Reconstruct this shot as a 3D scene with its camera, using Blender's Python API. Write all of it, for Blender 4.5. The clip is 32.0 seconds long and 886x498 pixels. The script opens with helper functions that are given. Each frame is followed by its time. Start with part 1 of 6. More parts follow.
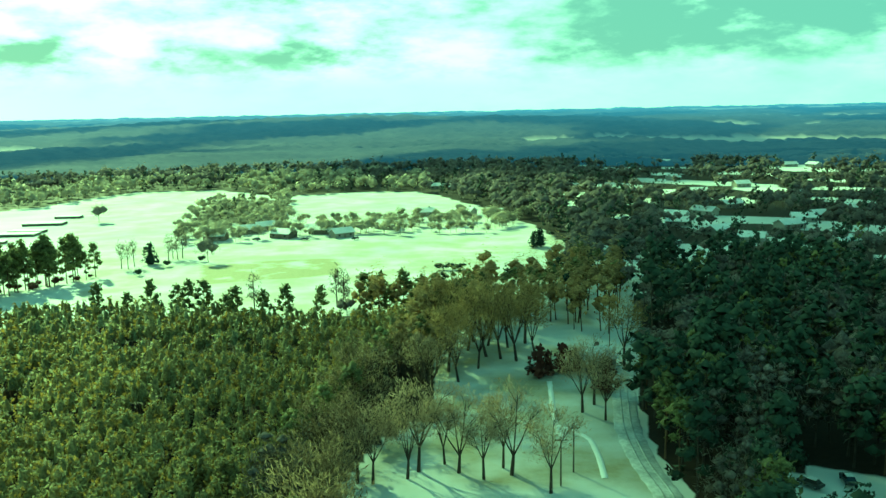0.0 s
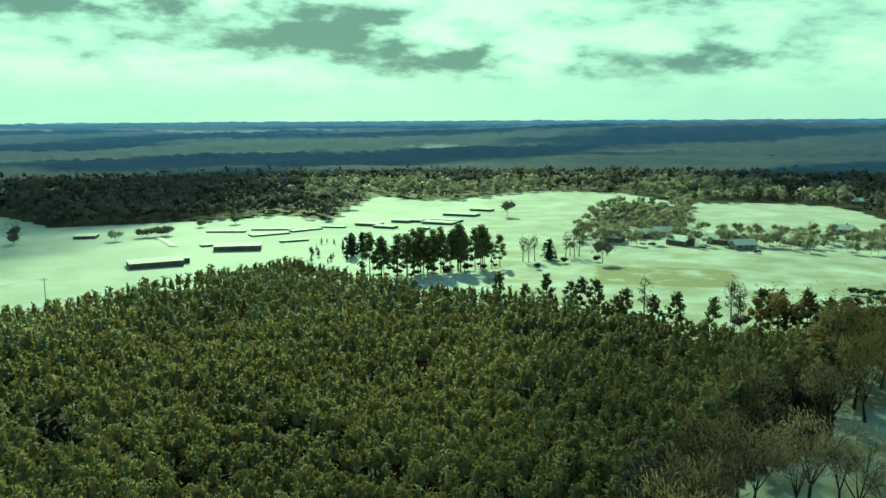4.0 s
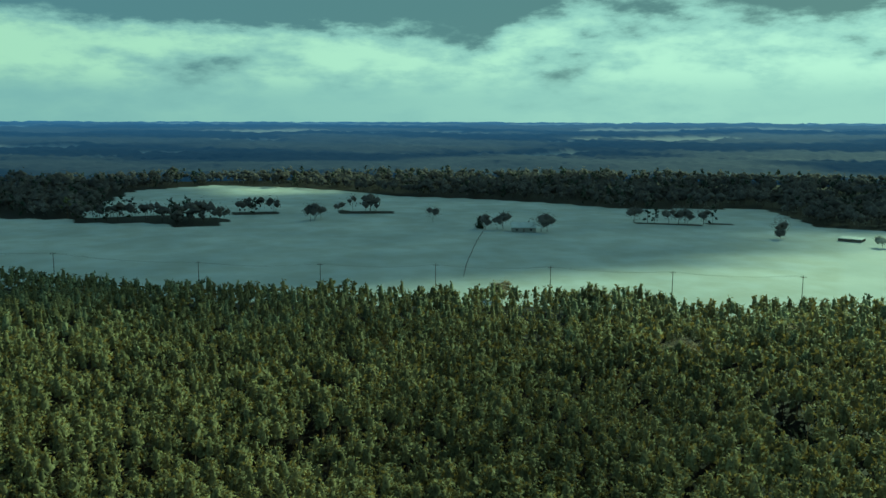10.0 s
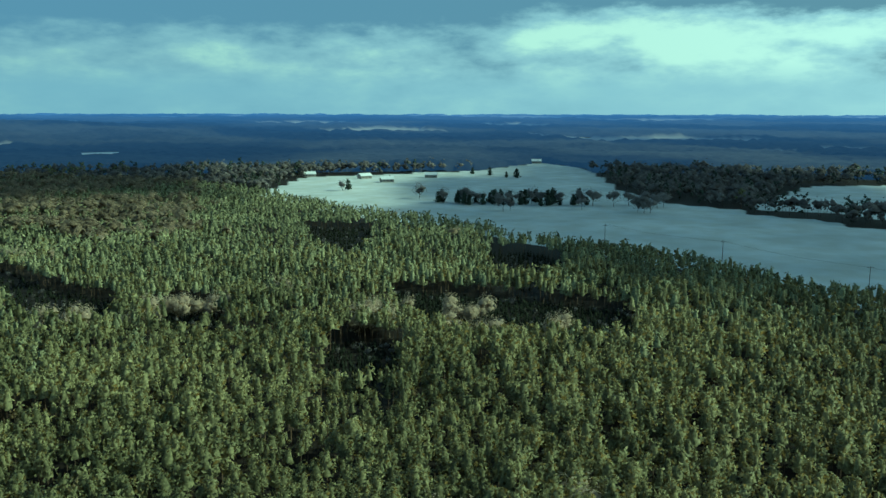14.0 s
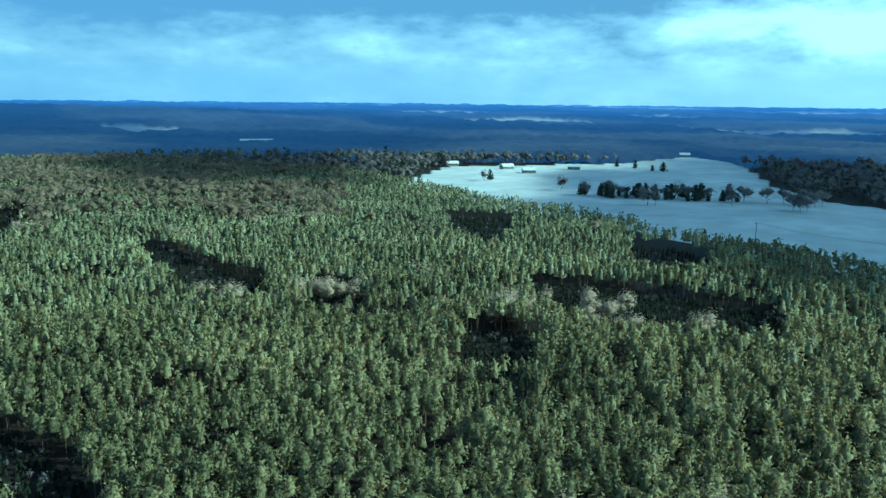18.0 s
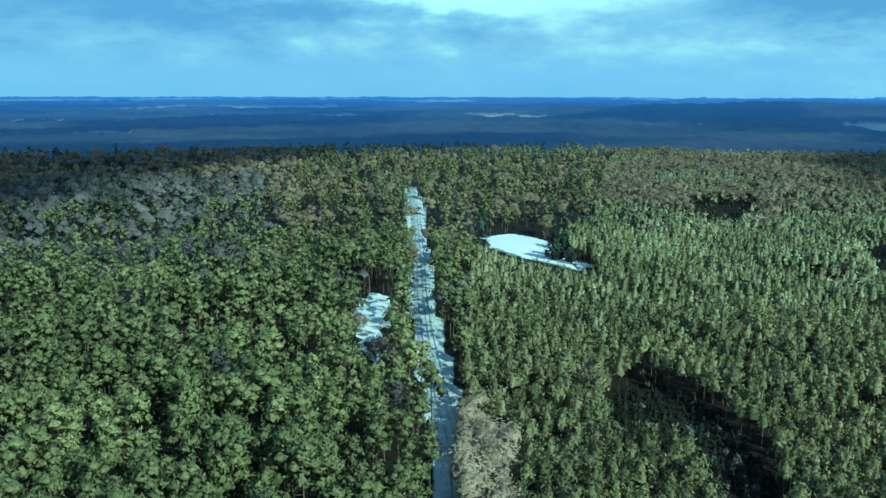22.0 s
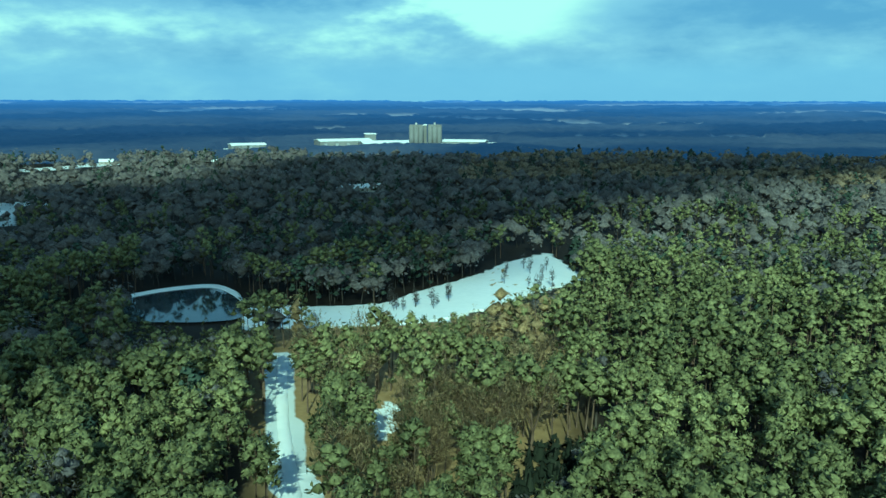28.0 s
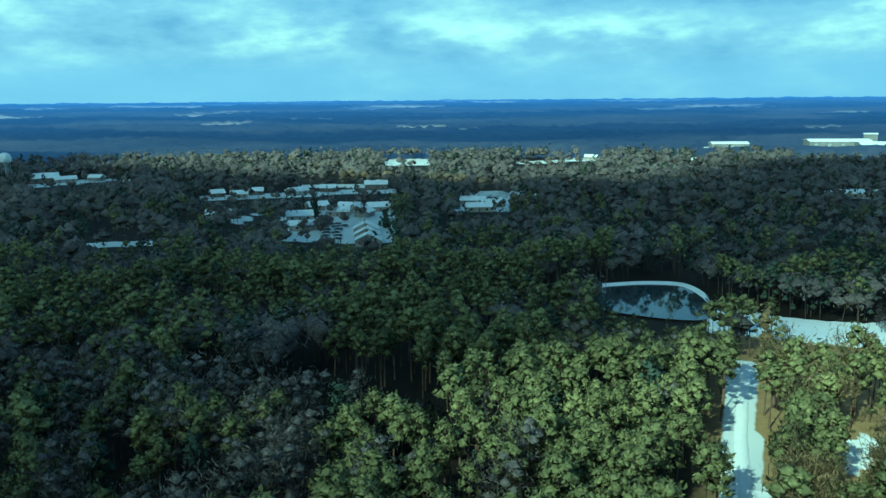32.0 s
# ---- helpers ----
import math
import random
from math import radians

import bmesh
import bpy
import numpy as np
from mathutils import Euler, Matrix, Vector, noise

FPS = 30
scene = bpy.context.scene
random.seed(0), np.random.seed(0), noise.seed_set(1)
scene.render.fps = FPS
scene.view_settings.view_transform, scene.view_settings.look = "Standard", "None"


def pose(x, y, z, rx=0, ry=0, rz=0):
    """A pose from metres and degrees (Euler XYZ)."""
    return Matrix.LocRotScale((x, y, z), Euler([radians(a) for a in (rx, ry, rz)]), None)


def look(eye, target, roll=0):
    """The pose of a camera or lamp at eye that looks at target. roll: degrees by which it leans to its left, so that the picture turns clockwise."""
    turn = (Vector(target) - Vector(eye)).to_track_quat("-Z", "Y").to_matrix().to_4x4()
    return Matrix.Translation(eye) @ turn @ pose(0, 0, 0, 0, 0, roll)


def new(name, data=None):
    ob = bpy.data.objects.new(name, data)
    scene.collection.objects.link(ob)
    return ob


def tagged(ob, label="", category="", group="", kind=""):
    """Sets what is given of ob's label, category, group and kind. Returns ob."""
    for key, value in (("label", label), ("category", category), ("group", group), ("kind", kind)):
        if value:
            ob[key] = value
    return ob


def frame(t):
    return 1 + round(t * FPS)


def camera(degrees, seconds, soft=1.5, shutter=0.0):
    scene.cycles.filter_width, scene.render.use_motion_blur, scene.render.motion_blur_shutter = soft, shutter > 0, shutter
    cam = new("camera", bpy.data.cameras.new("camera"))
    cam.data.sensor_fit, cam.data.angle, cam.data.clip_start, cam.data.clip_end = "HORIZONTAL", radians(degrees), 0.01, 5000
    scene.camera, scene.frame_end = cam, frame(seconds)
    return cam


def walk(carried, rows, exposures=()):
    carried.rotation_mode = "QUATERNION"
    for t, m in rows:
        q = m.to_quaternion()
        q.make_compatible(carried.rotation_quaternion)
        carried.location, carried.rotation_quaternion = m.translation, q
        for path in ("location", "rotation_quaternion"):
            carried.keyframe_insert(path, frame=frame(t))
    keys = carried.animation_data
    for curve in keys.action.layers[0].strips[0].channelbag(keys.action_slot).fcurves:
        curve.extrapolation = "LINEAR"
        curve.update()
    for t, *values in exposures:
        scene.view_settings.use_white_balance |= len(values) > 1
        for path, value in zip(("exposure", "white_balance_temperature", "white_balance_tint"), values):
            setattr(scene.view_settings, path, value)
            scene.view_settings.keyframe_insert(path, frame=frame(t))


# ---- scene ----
EYE = 65.0  # the camera hovers 65 m over the ground and turns to its left

# seconds, heading (degrees to the left of the first one), tilt, lean to the right
TURNS = [
    (0, -0.00, -9.41, 1.21), (0.5, 5.29, -9.19, 1.14), (1, 10.94, -8.99, 1.16), (1.5, 16.58, -8.88, 1.10),
    (2, 21.35, -8.92, 0.96), (2.5, 23.27, -8.91, 0.86), (3, 25.17, -8.80, 0.83), (3.5, 26.26, -8.79, 0.52),
    (5.5, 28.71, -8.61, 0.04), (6, 31.53, -8.64, 0.04), (6.5, 36.25, -8.66, 0.01), (7, 42.53, -8.66, 0.05),
    (7.5, 48.68, -8.64, -0.04), (8, 55.07, -8.63, -0.07), (8.5, 60.03, -8.71, -0.08), (9, 65.38, -8.73, -0.07),
    (9.5, 70.81, -8.71, -0.05), (10, 75.89, -8.70, -0.15), (10.5, 80.86, -8.73, -0.27), (11, 86.29, -8.79, -0.42),
    (11.5, 91.29, -8.83, -0.45), (12, 96.87, -8.96, -0.32), (12.5, 102.28, -9.04, -0.19), (13, 107.82, -9.10, -0.07),
    (13.5, 113.82, -9.16, 0.01), (14, 119.58, -9.23, -0.13), (14.5, 123.61, -9.32, -0.19), (15, 125.53, -9.44, -0.22),
    (15.5, 127.00, -9.58, -0.24), (17.5, 128.96, -9.88, -0.53), (18, 129.16, -9.92, -0.61), (18.5, 131.46, -10.00, -0.56),
    (19, 136.39, -10.10, -0.37), (19.5, 142.72, -10.18, -0.24), (20, 150.01, -10.35, -0.28), (20.5, 156.77, -10.39, -0.20),
    (21, 163.58, -10.38, -0.10), (21.5, 169.81, -10.42, -0.20), (22, 176.28, -10.36, -0.09), (22.5, 182.30, -10.30, 0.04),
    (23, 188.92, -10.22, 0.21), (23.5, 194.27, -10.11, 0.18), (24, 199.62, -10.03, 0.14), (24.5, 204.06, -9.99, 0.17),
    (26.5, 208.13, -10.07, -0.20), (27, 209.09, -10.10, -0.38), (27.5, 212.04, -10.15, -0.17), (28, 217.18, -10.13, -0.10),
    (28.5, 222.07, -10.14, -0.09), (29, 227.24, -10.09, 0.04), (29.5, 232.01, -10.07, 0.19), (30, 236.86, -10.12, 0.31),
    (30.5, 239.21, -10.20, 0.36), (31, 240.70, -10.27, 0.33), (31.5, 243.30, -10.26, 0.24), (32, 248.88, -10.16, 0.50),
]


def aim(heading, tilt, lean):
    a, b = radians(heading), radians(tilt)
    way = Vector((-math.sin(a) * math.cos(b), math.cos(a) * math.cos(b), math.sin(b)))
    eye = Vector((0, 0, EYE))
    return look(eye, eye + way * 100, -lean)


cam = camera(55.45, 32.0, soft=1.5)
walk(cam, [(t, aim(h, p, r)) for t, h, p, r in TURNS],
     exposures=[(0.0, 0.98, 5950, -101), (1.2, 0.45, 5850, -89), (2.5, 0.12, 5650, -75), (6.0, -0.05, 5350, -66), (9.0, -0.5, 4880, -57), (12.0, -0.42, 4650, -45),
                (15.0, 0.02, 4250, -36), (19.0, 0.33, 3720, -27), (24.0, 0.2, 3920, -32), (28.0, 0.25, 3980, -38),
                (32.0, 0.38, 3920, -39)])

# ---- world and sun ----
SUN_HEADING, SUN_HEIGHT = 36.0, 31.0
world = bpy.data.worlds.new("winter_sky")
scene.world = world
world.use_nodes = True


# banks of cloud low in the sky: heading, height, half width, half depth (degrees), thickness; thinner than the rest below 0
CLOUDS = [(50, 7.6, 10, 2.0, 0.9), (36, 5.2, 7, 1.3, 0.8), (27, 4.0, 6, 1.2, 0.8), (10, 3.5, 5, 0.9, 0.8), (8, 8.0, 9, 1.3, 0.8), (-17, 5.6, 11, 2.6, 1.1),
          (84, 7.6, 18, 1.9, 1.2), (74, 5.2, 4, 0.9, 0.5), (104, 8.4, 16, 1.7, 0.6), (128, 7.4, 16, 1.9, 0.95), (147, 8.0, 9, 2.0, 0.5), (151, 5.4, 10, 1.2, 0.4), (194, 5.6, 10, 1.7, 0.45), (229, 6.8, 6, 1.2, 0.45),
          (92, 4.9, 14, 1.2, -0.35), (107, 5.6, 6, 1.4, -0.35), (173, 7.4, 5, 2.2, -1.1), (163, 6.6, 3, 1.4, -0.35), (213, 6.6, 6, 2.2, -0.8), (236, 4.6, 8, 0.8, -0.3),
          (252, 4.8, 9, 0.9, -0.3)]


def sky_nodes():
    nt = world.node_tree
    nt.nodes.clear()
    N, L = nt.nodes.new, nt.links.new

    def val(op, a, b=None, clamp=False):
        n = N("ShaderNodeMath")
        n.operation, n.use_clamp = op, clamp
        for i, v in enumerate((a, b)):
            if v is None:
                continue
            if isinstance(v, (int, float)):
                n.inputs[i].default_value = v
            else:
                L(v, n.inputs[i])
        return n.outputs[0]

    tc = N("ShaderNodeTexCoord")
    sep = N("ShaderNodeSeparateXYZ")
    L(tc.outputs["Generated"], sep.inputs[0])
    up = val("MAXIMUM", sep.outputs[2], 0.0)

    def puffs(wide, tall, detail, rough, seed):
        c = N("ShaderNodeCombineXYZ")
        L(val("MULTIPLY_ADD", sep.outputs[0], wide), c.inputs[0])
        c.inputs[0].links[0].from_node.inputs[2].default_value = seed
        L(val("MULTIPLY", sep.outputs[1], wide), c.inputs[1])
        L(val("MULTIPLY", up, tall), c.inputs[2])
        n = N("ShaderNodeTexNoise")
        n.inputs["Scale"].default_value, n.inputs["Detail"].default_value = 1.0, detail
        n.inputs["Roughness"].default_value = rough
        L(c.outputs[0], n.inputs["Vector"])
        return n.outputs["Fac"]

    def slope(out, a, b, c=0.0, d=1.0):
        r = N("ShaderNodeMapRange")
        r.interpolation_type = "SMOOTHSTEP"
        for key, v in (("From Min", a), ("From Max", b), ("To Min", c), ("To Max", d)):
            r.inputs[key].default_value = v
        L(out, r.inputs["Value"])
        return r.outputs[0]

    # ragged banks of cloud by heading and height, with lighter gaps between
    turn = val("MULTIPLY", val("ARCTAN2", val("MULTIPLY", sep.outputs[0], -1.0), sep.outputs[1]), 57.2958)
    turn = val("ADD", turn, val("MULTIPLY", val("LESS_THAN", turn, -90.0), 360.0))
    high = val("MULTIPLY", sep.outputs[2], 57.2958)
    ragged = val("ADD", puffs(9.0, 26.0, 5.0, 0.55, 3.3), -0.5)
    fine = val("ADD", puffs(24.0, 70.0, 5.0, 0.6, 8.1), -0.5)
    turn = val("ADD", turn, val("MULTIPLY", ragged, 14.0))
    high = val("ADD", high, val("ADD", val("MULTIPLY", ragged, -3.2), val("MULTIPLY", fine, 1.2)))
    # bright side of the sky round the sun's heading
    a = radians(SUN_HEADING)
    dot = val("ADD", val("MULTIPLY", sep.outputs[0], -math.sin(a)), val("MULTIPLY", sep.outputs[1], math.cos(a)))
    side = val("MULTIPLY", val("ADD", dot, 1.0), 0.5, True)
    side = val("POWER", side, 2.2)
    heap = val("ADD", val("MULTIPLY", ragged, val("MULTIPLY_ADD", side, 1.1)), val("MULTIPLY", fine, val("MULTIPLY_ADD", side, 0.7)))
    heap.node.inputs[0].links[0].from_node.inputs[1].links[0].from_node.inputs[2].default_value = 1.4
    heap.node.inputs[1].links[0].from_node.inputs[1].links[0].from_node.inputs[2].default_value = 0.3
    heap = val("ADD", heap, val("MULTIPLY_ADD", side, -0.38))
    heap.node.inputs[1].links[0].from_node.inputs[2].default_value = 0.50
    for h, e, wide, tall, thick in CLOUDS:
        u = val("POWER", val("ABSOLUTE", val("DIVIDE", val("SUBTRACT", turn, h), wide)), 2.0)
        w = val("POWER", val("ABSOLUTE", val("DIVIDE", val("SUBTRACT", high, e), tall)), 2.0)
        g = val("POWER", 2.7183, val("MULTIPLY", val("ADD", u, w), -1.0))
        heap = val("ADD", heap, val("MULTIPLY", g, thick))
    sky = N("ShaderNodeTexSky")
    sky.sky_type, sky.sun_disc = "NISHITA", False
    sky.sun_elevation, sky.sun_rotation = radians(SUN_HEIGHT), radians(-SUN_HEADING)
    sky.air_density, sky.dust_density = 1.0, 1.0
    skyb = N("ShaderNodeBackground")
    skyb.inputs["Strength"].default_value = 0.05
    L(sky.outputs[0], skyb.inputs[0])

    def mix(fac, c1, c2):
        m = N("ShaderNodeMix")
        m.data_type = "RGBA"
        L(fac, m.inputs[0])
        for i, c in ((6, c1), (7, c2)):
            if isinstance(c, tuple):
                m.inputs[i].default_value = (*c, 1)
            else:
                L(c, m.inputs[i])
        return m.outputs[2]

    bright = mix(side, (1.02, 1.05, 0.74), (1.50, 1.46, 1.22))   # sunlit thin cloud
    plain = mix(side, (0.51, 0.58, 0.63), (1.05, 1.10, 1.02))    # even grey cloud
    thick = mix(side, (0.29, 0.38, 0.52), (0.32, 0.36, 0.37))    # undersides of thick cloud
    cloud = mix(slope(heap, -0.05, 0.50), bright, plain)
    cloud = mix(slope(heap, 0.38, 0.92), cloud, thick)
    # veil of distant showers along the horizon
    pale = mix(side, (0.45, 0.56, 0.66), (0.98, 1.04, 0.98))
    veil = val("MULTIPLY", slope(up, 0.022, 0.060, 0.90, 0.0), slope(puffs(2.2, 3.0, 3.0, 0.5, 1.7), 0.3, 0.6, 0.75, 1.0))
    cloud = mix(veil, cloud, pale)
    # blue sky above the banks, over the broken deck
    over = N("ShaderNodeMapRange")
    over.interpolation_type = "SMOOTHSTEP"
    over.inputs["From Min"].default_value, over.inputs["From Max"].default_value = 0.15, 0.55
    L(up, over.inputs["Value"])
    cloud = mix(over.outputs[0], cloud, (0.05, 0.10, 0.22))
    cb = N("ShaderNodeBackground")
    L(cloud, cb.inputs[0])
    cb.inputs["Strength"].default_value = 0.8
    add = N("ShaderNodeMixShader")
    add.inputs[0].default_value = 0.9
    L(skyb.outputs[0], add.inputs[1])
    L(cb.outputs[0], add.inputs[2])
    out = N("ShaderNodeOutputWorld")
    L(add.outputs[0], out.inputs[0])


sky_nodes()
sun = new("sun", bpy.data.lights.new("sun", "SUN"))
sun.data.energy, sun.data.angle, sun.data.color = 5.0, radians(0.6), (1.0, 0.84, 0.52)
a = radians(SUN_HEADING)
sun.matrix_world = look((-math.sin(a) * 300, math.cos(a) * 300, 300 * math.tan(radians(SUN_HEIGHT))), (0, 0, 0))
tagged(sun, kind="structure")

# height of the added cloud sheet, above what the camera sees
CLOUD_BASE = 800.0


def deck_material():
    """Grey cloud of the unseen shading deck; it thins to nothing at its edges."""
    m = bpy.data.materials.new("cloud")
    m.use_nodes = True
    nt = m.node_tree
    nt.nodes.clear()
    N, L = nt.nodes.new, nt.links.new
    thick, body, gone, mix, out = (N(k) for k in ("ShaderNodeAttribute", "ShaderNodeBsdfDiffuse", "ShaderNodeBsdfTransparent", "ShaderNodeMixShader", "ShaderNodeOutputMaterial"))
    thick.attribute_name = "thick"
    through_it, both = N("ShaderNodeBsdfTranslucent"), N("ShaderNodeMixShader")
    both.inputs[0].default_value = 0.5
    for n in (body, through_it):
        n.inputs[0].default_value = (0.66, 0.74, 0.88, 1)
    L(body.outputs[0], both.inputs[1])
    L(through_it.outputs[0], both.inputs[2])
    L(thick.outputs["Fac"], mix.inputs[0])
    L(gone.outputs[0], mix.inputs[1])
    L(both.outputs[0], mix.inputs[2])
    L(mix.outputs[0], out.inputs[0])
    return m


# ---- materials ----


def material(name, base, rough=0.9, spread=0.3, scale=0.6, fine=6.0, other=None, attr="", island=0.0, bump=0.0, metal=0.0,
             spec=0.2, translucent=0.0, per_object=0.0, mottle=0.0, warm=None):
    """A surface with two scales of variation; attr: a mesh attribute that shifts it tree by tree."""
    m = bpy.data.materials.new(name)
    m.use_nodes = True
    nt = m.node_tree
    nt.nodes.clear()
    N, L = nt.nodes.new, nt.links.new
    b = N("ShaderNodeBsdfPrincipled")
    b.inputs["Roughness"].default_value, b.inputs["Metallic"].default_value = rough, metal
    b.inputs["Specular IOR Level"].default_value = spec
    geo = N("ShaderNodeNewGeometry")
    n1, n2 = N("ShaderNodeTexNoise"), N("ShaderNodeTexNoise")
    for n, s in ((n1, scale), (n2, fine)):
        n.inputs["Scale"].default_value, n.inputs["Detail"].default_value = s, 4.0
        L(geo.outputs["Position"], n.inputs["Vector"])
    add = N("ShaderNodeMath")
    add.operation, add.inputs[1].default_value = "MULTIPLY_ADD", 2.0
    L(n1.outputs["Fac"], add.inputs[0])
    L(n2.outputs["Fac"], add.inputs[2])
    fac = add.outputs[0]
    lo, hi = 1.1, 1.9

    def plus(out, k):
        mul = N("ShaderNodeMath")
        mul.operation, mul.inputs[1].default_value = "MULTIPLY_ADD", k
        L(out, mul.inputs[0])
        L(fac, mul.inputs[2])
        return mul.outputs[0]

    if attr:
        at = N("ShaderNodeAttribute")
        at.attribute_name = attr
        fac = plus(at.outputs["Fac"], 0.8)
        hi += 0.8
    if island:
        fac = plus(geo.outputs["Random Per Island"], island)
        hi += island
    if per_object:
        oi = N("ShaderNodeObjectInfo")
        fac = plus(oi.outputs["Random"], per_object)
        hi += per_object
    ramp = N("ShaderNodeMapRange")
    ramp.inputs["From Min"].default_value, ramp.inputs["From Max"].default_value = lo, hi
    L(fac, ramp.inputs["Value"])
    mix = N("ShaderNodeMix")
    mix.data_type = "RGBA"
    dark = tuple(c * (1 - spread) for c in base)
    light = other or tuple(min(1, c * (1 + spread)) for c in base)
    mix.inputs[6].default_value, mix.inputs[7].default_value = (*dark, 1), (*light, 1)
    L(ramp.outputs[0], mix.inputs[0])
    colour = mix.outputs[2]
    if mottle:
        # light caught unevenly, mottled into the colour, a hand's width to a metre across
        n3, speck, shade = N("ShaderNodeTexNoise"), N("ShaderNodeMapRange"), N("ShaderNodeMix")
        n3.inputs["Scale"].default_value, n3.inputs["Detail"].default_value = 1.6, 5.0
        L(geo.outputs["Position"], n3.inputs["Vector"])
        for key, v in (("From Min", 0.36), ("From Max", 0.64), ("To Min", 1 - mottle), ("To Max", 1 + mottle * 0.8)):
            speck.inputs[key].default_value = v
        L(n3.outputs["Fac"], speck.inputs["Value"])
        shade.data_type, shade.blend_type = "RGBA", "MULTIPLY"
        shade.inputs[0].default_value = 1.0
        L(colour, shade.inputs[6])
        L(speck.outputs[0], shade.inputs[7])
        colour = shade.outputs[2]
    L(colour, b.inputs["Base Color"])
    if bump:
        bp = N("ShaderNodeBump")
        bp.inputs["Strength"].default_value, bp.inputs["Distance"].default_value = bump, 0.3
        L(n2.outputs["Fac"], bp.inputs["Height"])
        L(bp.outputs[0], b.inputs["Normal"])
    out = N("ShaderNodeOutputMaterial")
    sh = b.outputs[0]
    if translucent:
        tr = N("ShaderNodeBsdfTranslucent")
        if warm:
            # light that comes through the needles is warmer than what they throw back
            tint = N("ShaderNodeMix")
            tint.data_type, tint.blend_type = "RGBA", "MULTIPLY"
            tint.inputs[0].default_value, tint.inputs[7].default_value = 1.0, (*warm, 1)
            L(colour, tint.inputs[6])
            colour = tint.outputs[2]
        L(colour, tr.inputs[0])
        ms = N("ShaderNodeMixShader")
        ms.inputs[0].default_value = translucent
        L(sh, ms.inputs[1])
        L(tr.outputs[0], ms.inputs[2])
        sh = ms.outputs[0]
    L(sh, out.inputs[0])
    return m


PINE = material("young_pine_needles", (0.112, 0.122, 0.058), 0.65, 0.55, 0.02, 3.0, (0.42, 0.40, 0.20), "tree", 0.35, translucent=0.34, mottle=0.42, warm=(1.35, 0.98, 0.62))
BIG_PINE = material("pine_needles", (0.076, 0.088, 0.041), 0.65, 0.6, 0.02, 3.0, (0.325, 0.318, 0.135), "tree", 0.35, translucent=0.22, mottle=0.42)
# lighter, greyer copy of the pine needles: distance haze in the colour
HAZED_PINE = material("hazed_pine_needles", (0.125, 0.138, 0.075), 0.7, 0.45, 0.02, 3.0, (0.42, 0.41, 0.225), "tree", 0.35, translucent=0.12, mottle=0.5)
CEDAR = material("dark_evergreen_needles", (0.026, 0.040, 0.033), 0.8, 0.45, 0.02, 1.5, (0.080, 0.10, 0.070), "tree", 0.4)
# near-black needles: the shade of the gaps is in this colour
GAP_SHADE = material("gap_shade_needles", (0.014, 0.017, 0.013), 0.9, 0.4, 0.03, 1.5, (0.034, 0.038, 0.026), "tree", 0.4, spec=0.03)
TAN_TWIG = material("tan_far_twigs", (0.26, 0.21, 0.145), 0.9, 0.35, 0.03, 1.0, (0.47, 0.385, 0.265), "tree", 0.3, translucent=0.55, mottle=0.4)
RED_CEDAR = material("reddish_evergreen_needles", (0.055, 0.028, 0.022), 0.75, 0.4, 0.1, 1.5, (0.11, 0.05, 0.04), "tree", 0.4)
TWIG = material("bare_twigs", (0.165, 0.15, 0.15), 0.9, 0.4, 0.02, 1.0, (0.33, 0.30, 0.29), "tree", 0.25, translucent=0.5, mottle=0.4)
# russet twigs, lightened past dry wood to hold the low sun's gold
RUST = material("russet_twigs", (0.42, 0.315, 0.16), 0.9, 0.35, 0.03, 1.0, (0.63, 0.50, 0.275), "tree", 0.3, translucent=0.6, mottle=0.4)
# lighter copy of the bare twigs, haze over the fields put into it
HAZED_TWIG = material("hazed_field_twigs", (0.27, 0.25, 0.25), 0.9, 0.3, 0.03, 1.0, (0.43, 0.40, 0.39), "tree", 0.25, translucent=0.55, mottle=0.3)
# pale brush, and other bare twigs lightened as if sunlit
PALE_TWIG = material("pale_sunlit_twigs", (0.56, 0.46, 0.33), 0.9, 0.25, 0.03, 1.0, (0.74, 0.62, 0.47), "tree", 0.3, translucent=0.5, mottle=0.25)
# village twigs with low sun and haze put into their colour
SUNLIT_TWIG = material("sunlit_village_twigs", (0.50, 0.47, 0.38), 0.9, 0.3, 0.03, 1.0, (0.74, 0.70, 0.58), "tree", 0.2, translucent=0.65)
FROST = material("frosted_twigs", (0.62, 0.62, 0.58), 0.9, 0.2, 0.03, 1.0, (0.78, 0.78, 0.74), "tree", 0.3, translucent=0.5)
PALE_BARK = material("pale_bark", (0.20, 0.165, 0.13), 0.95, 0.4, 0.5, 8.0)
BARK = material("bark", (0.060, 0.050, 0.044), 0.95, 0.4, 0.5, 8.0)
PINE_BARK = material("pine_bark", (0.10, 0.07, 0.048), 0.95, 0.4, 0.5, 8.0)


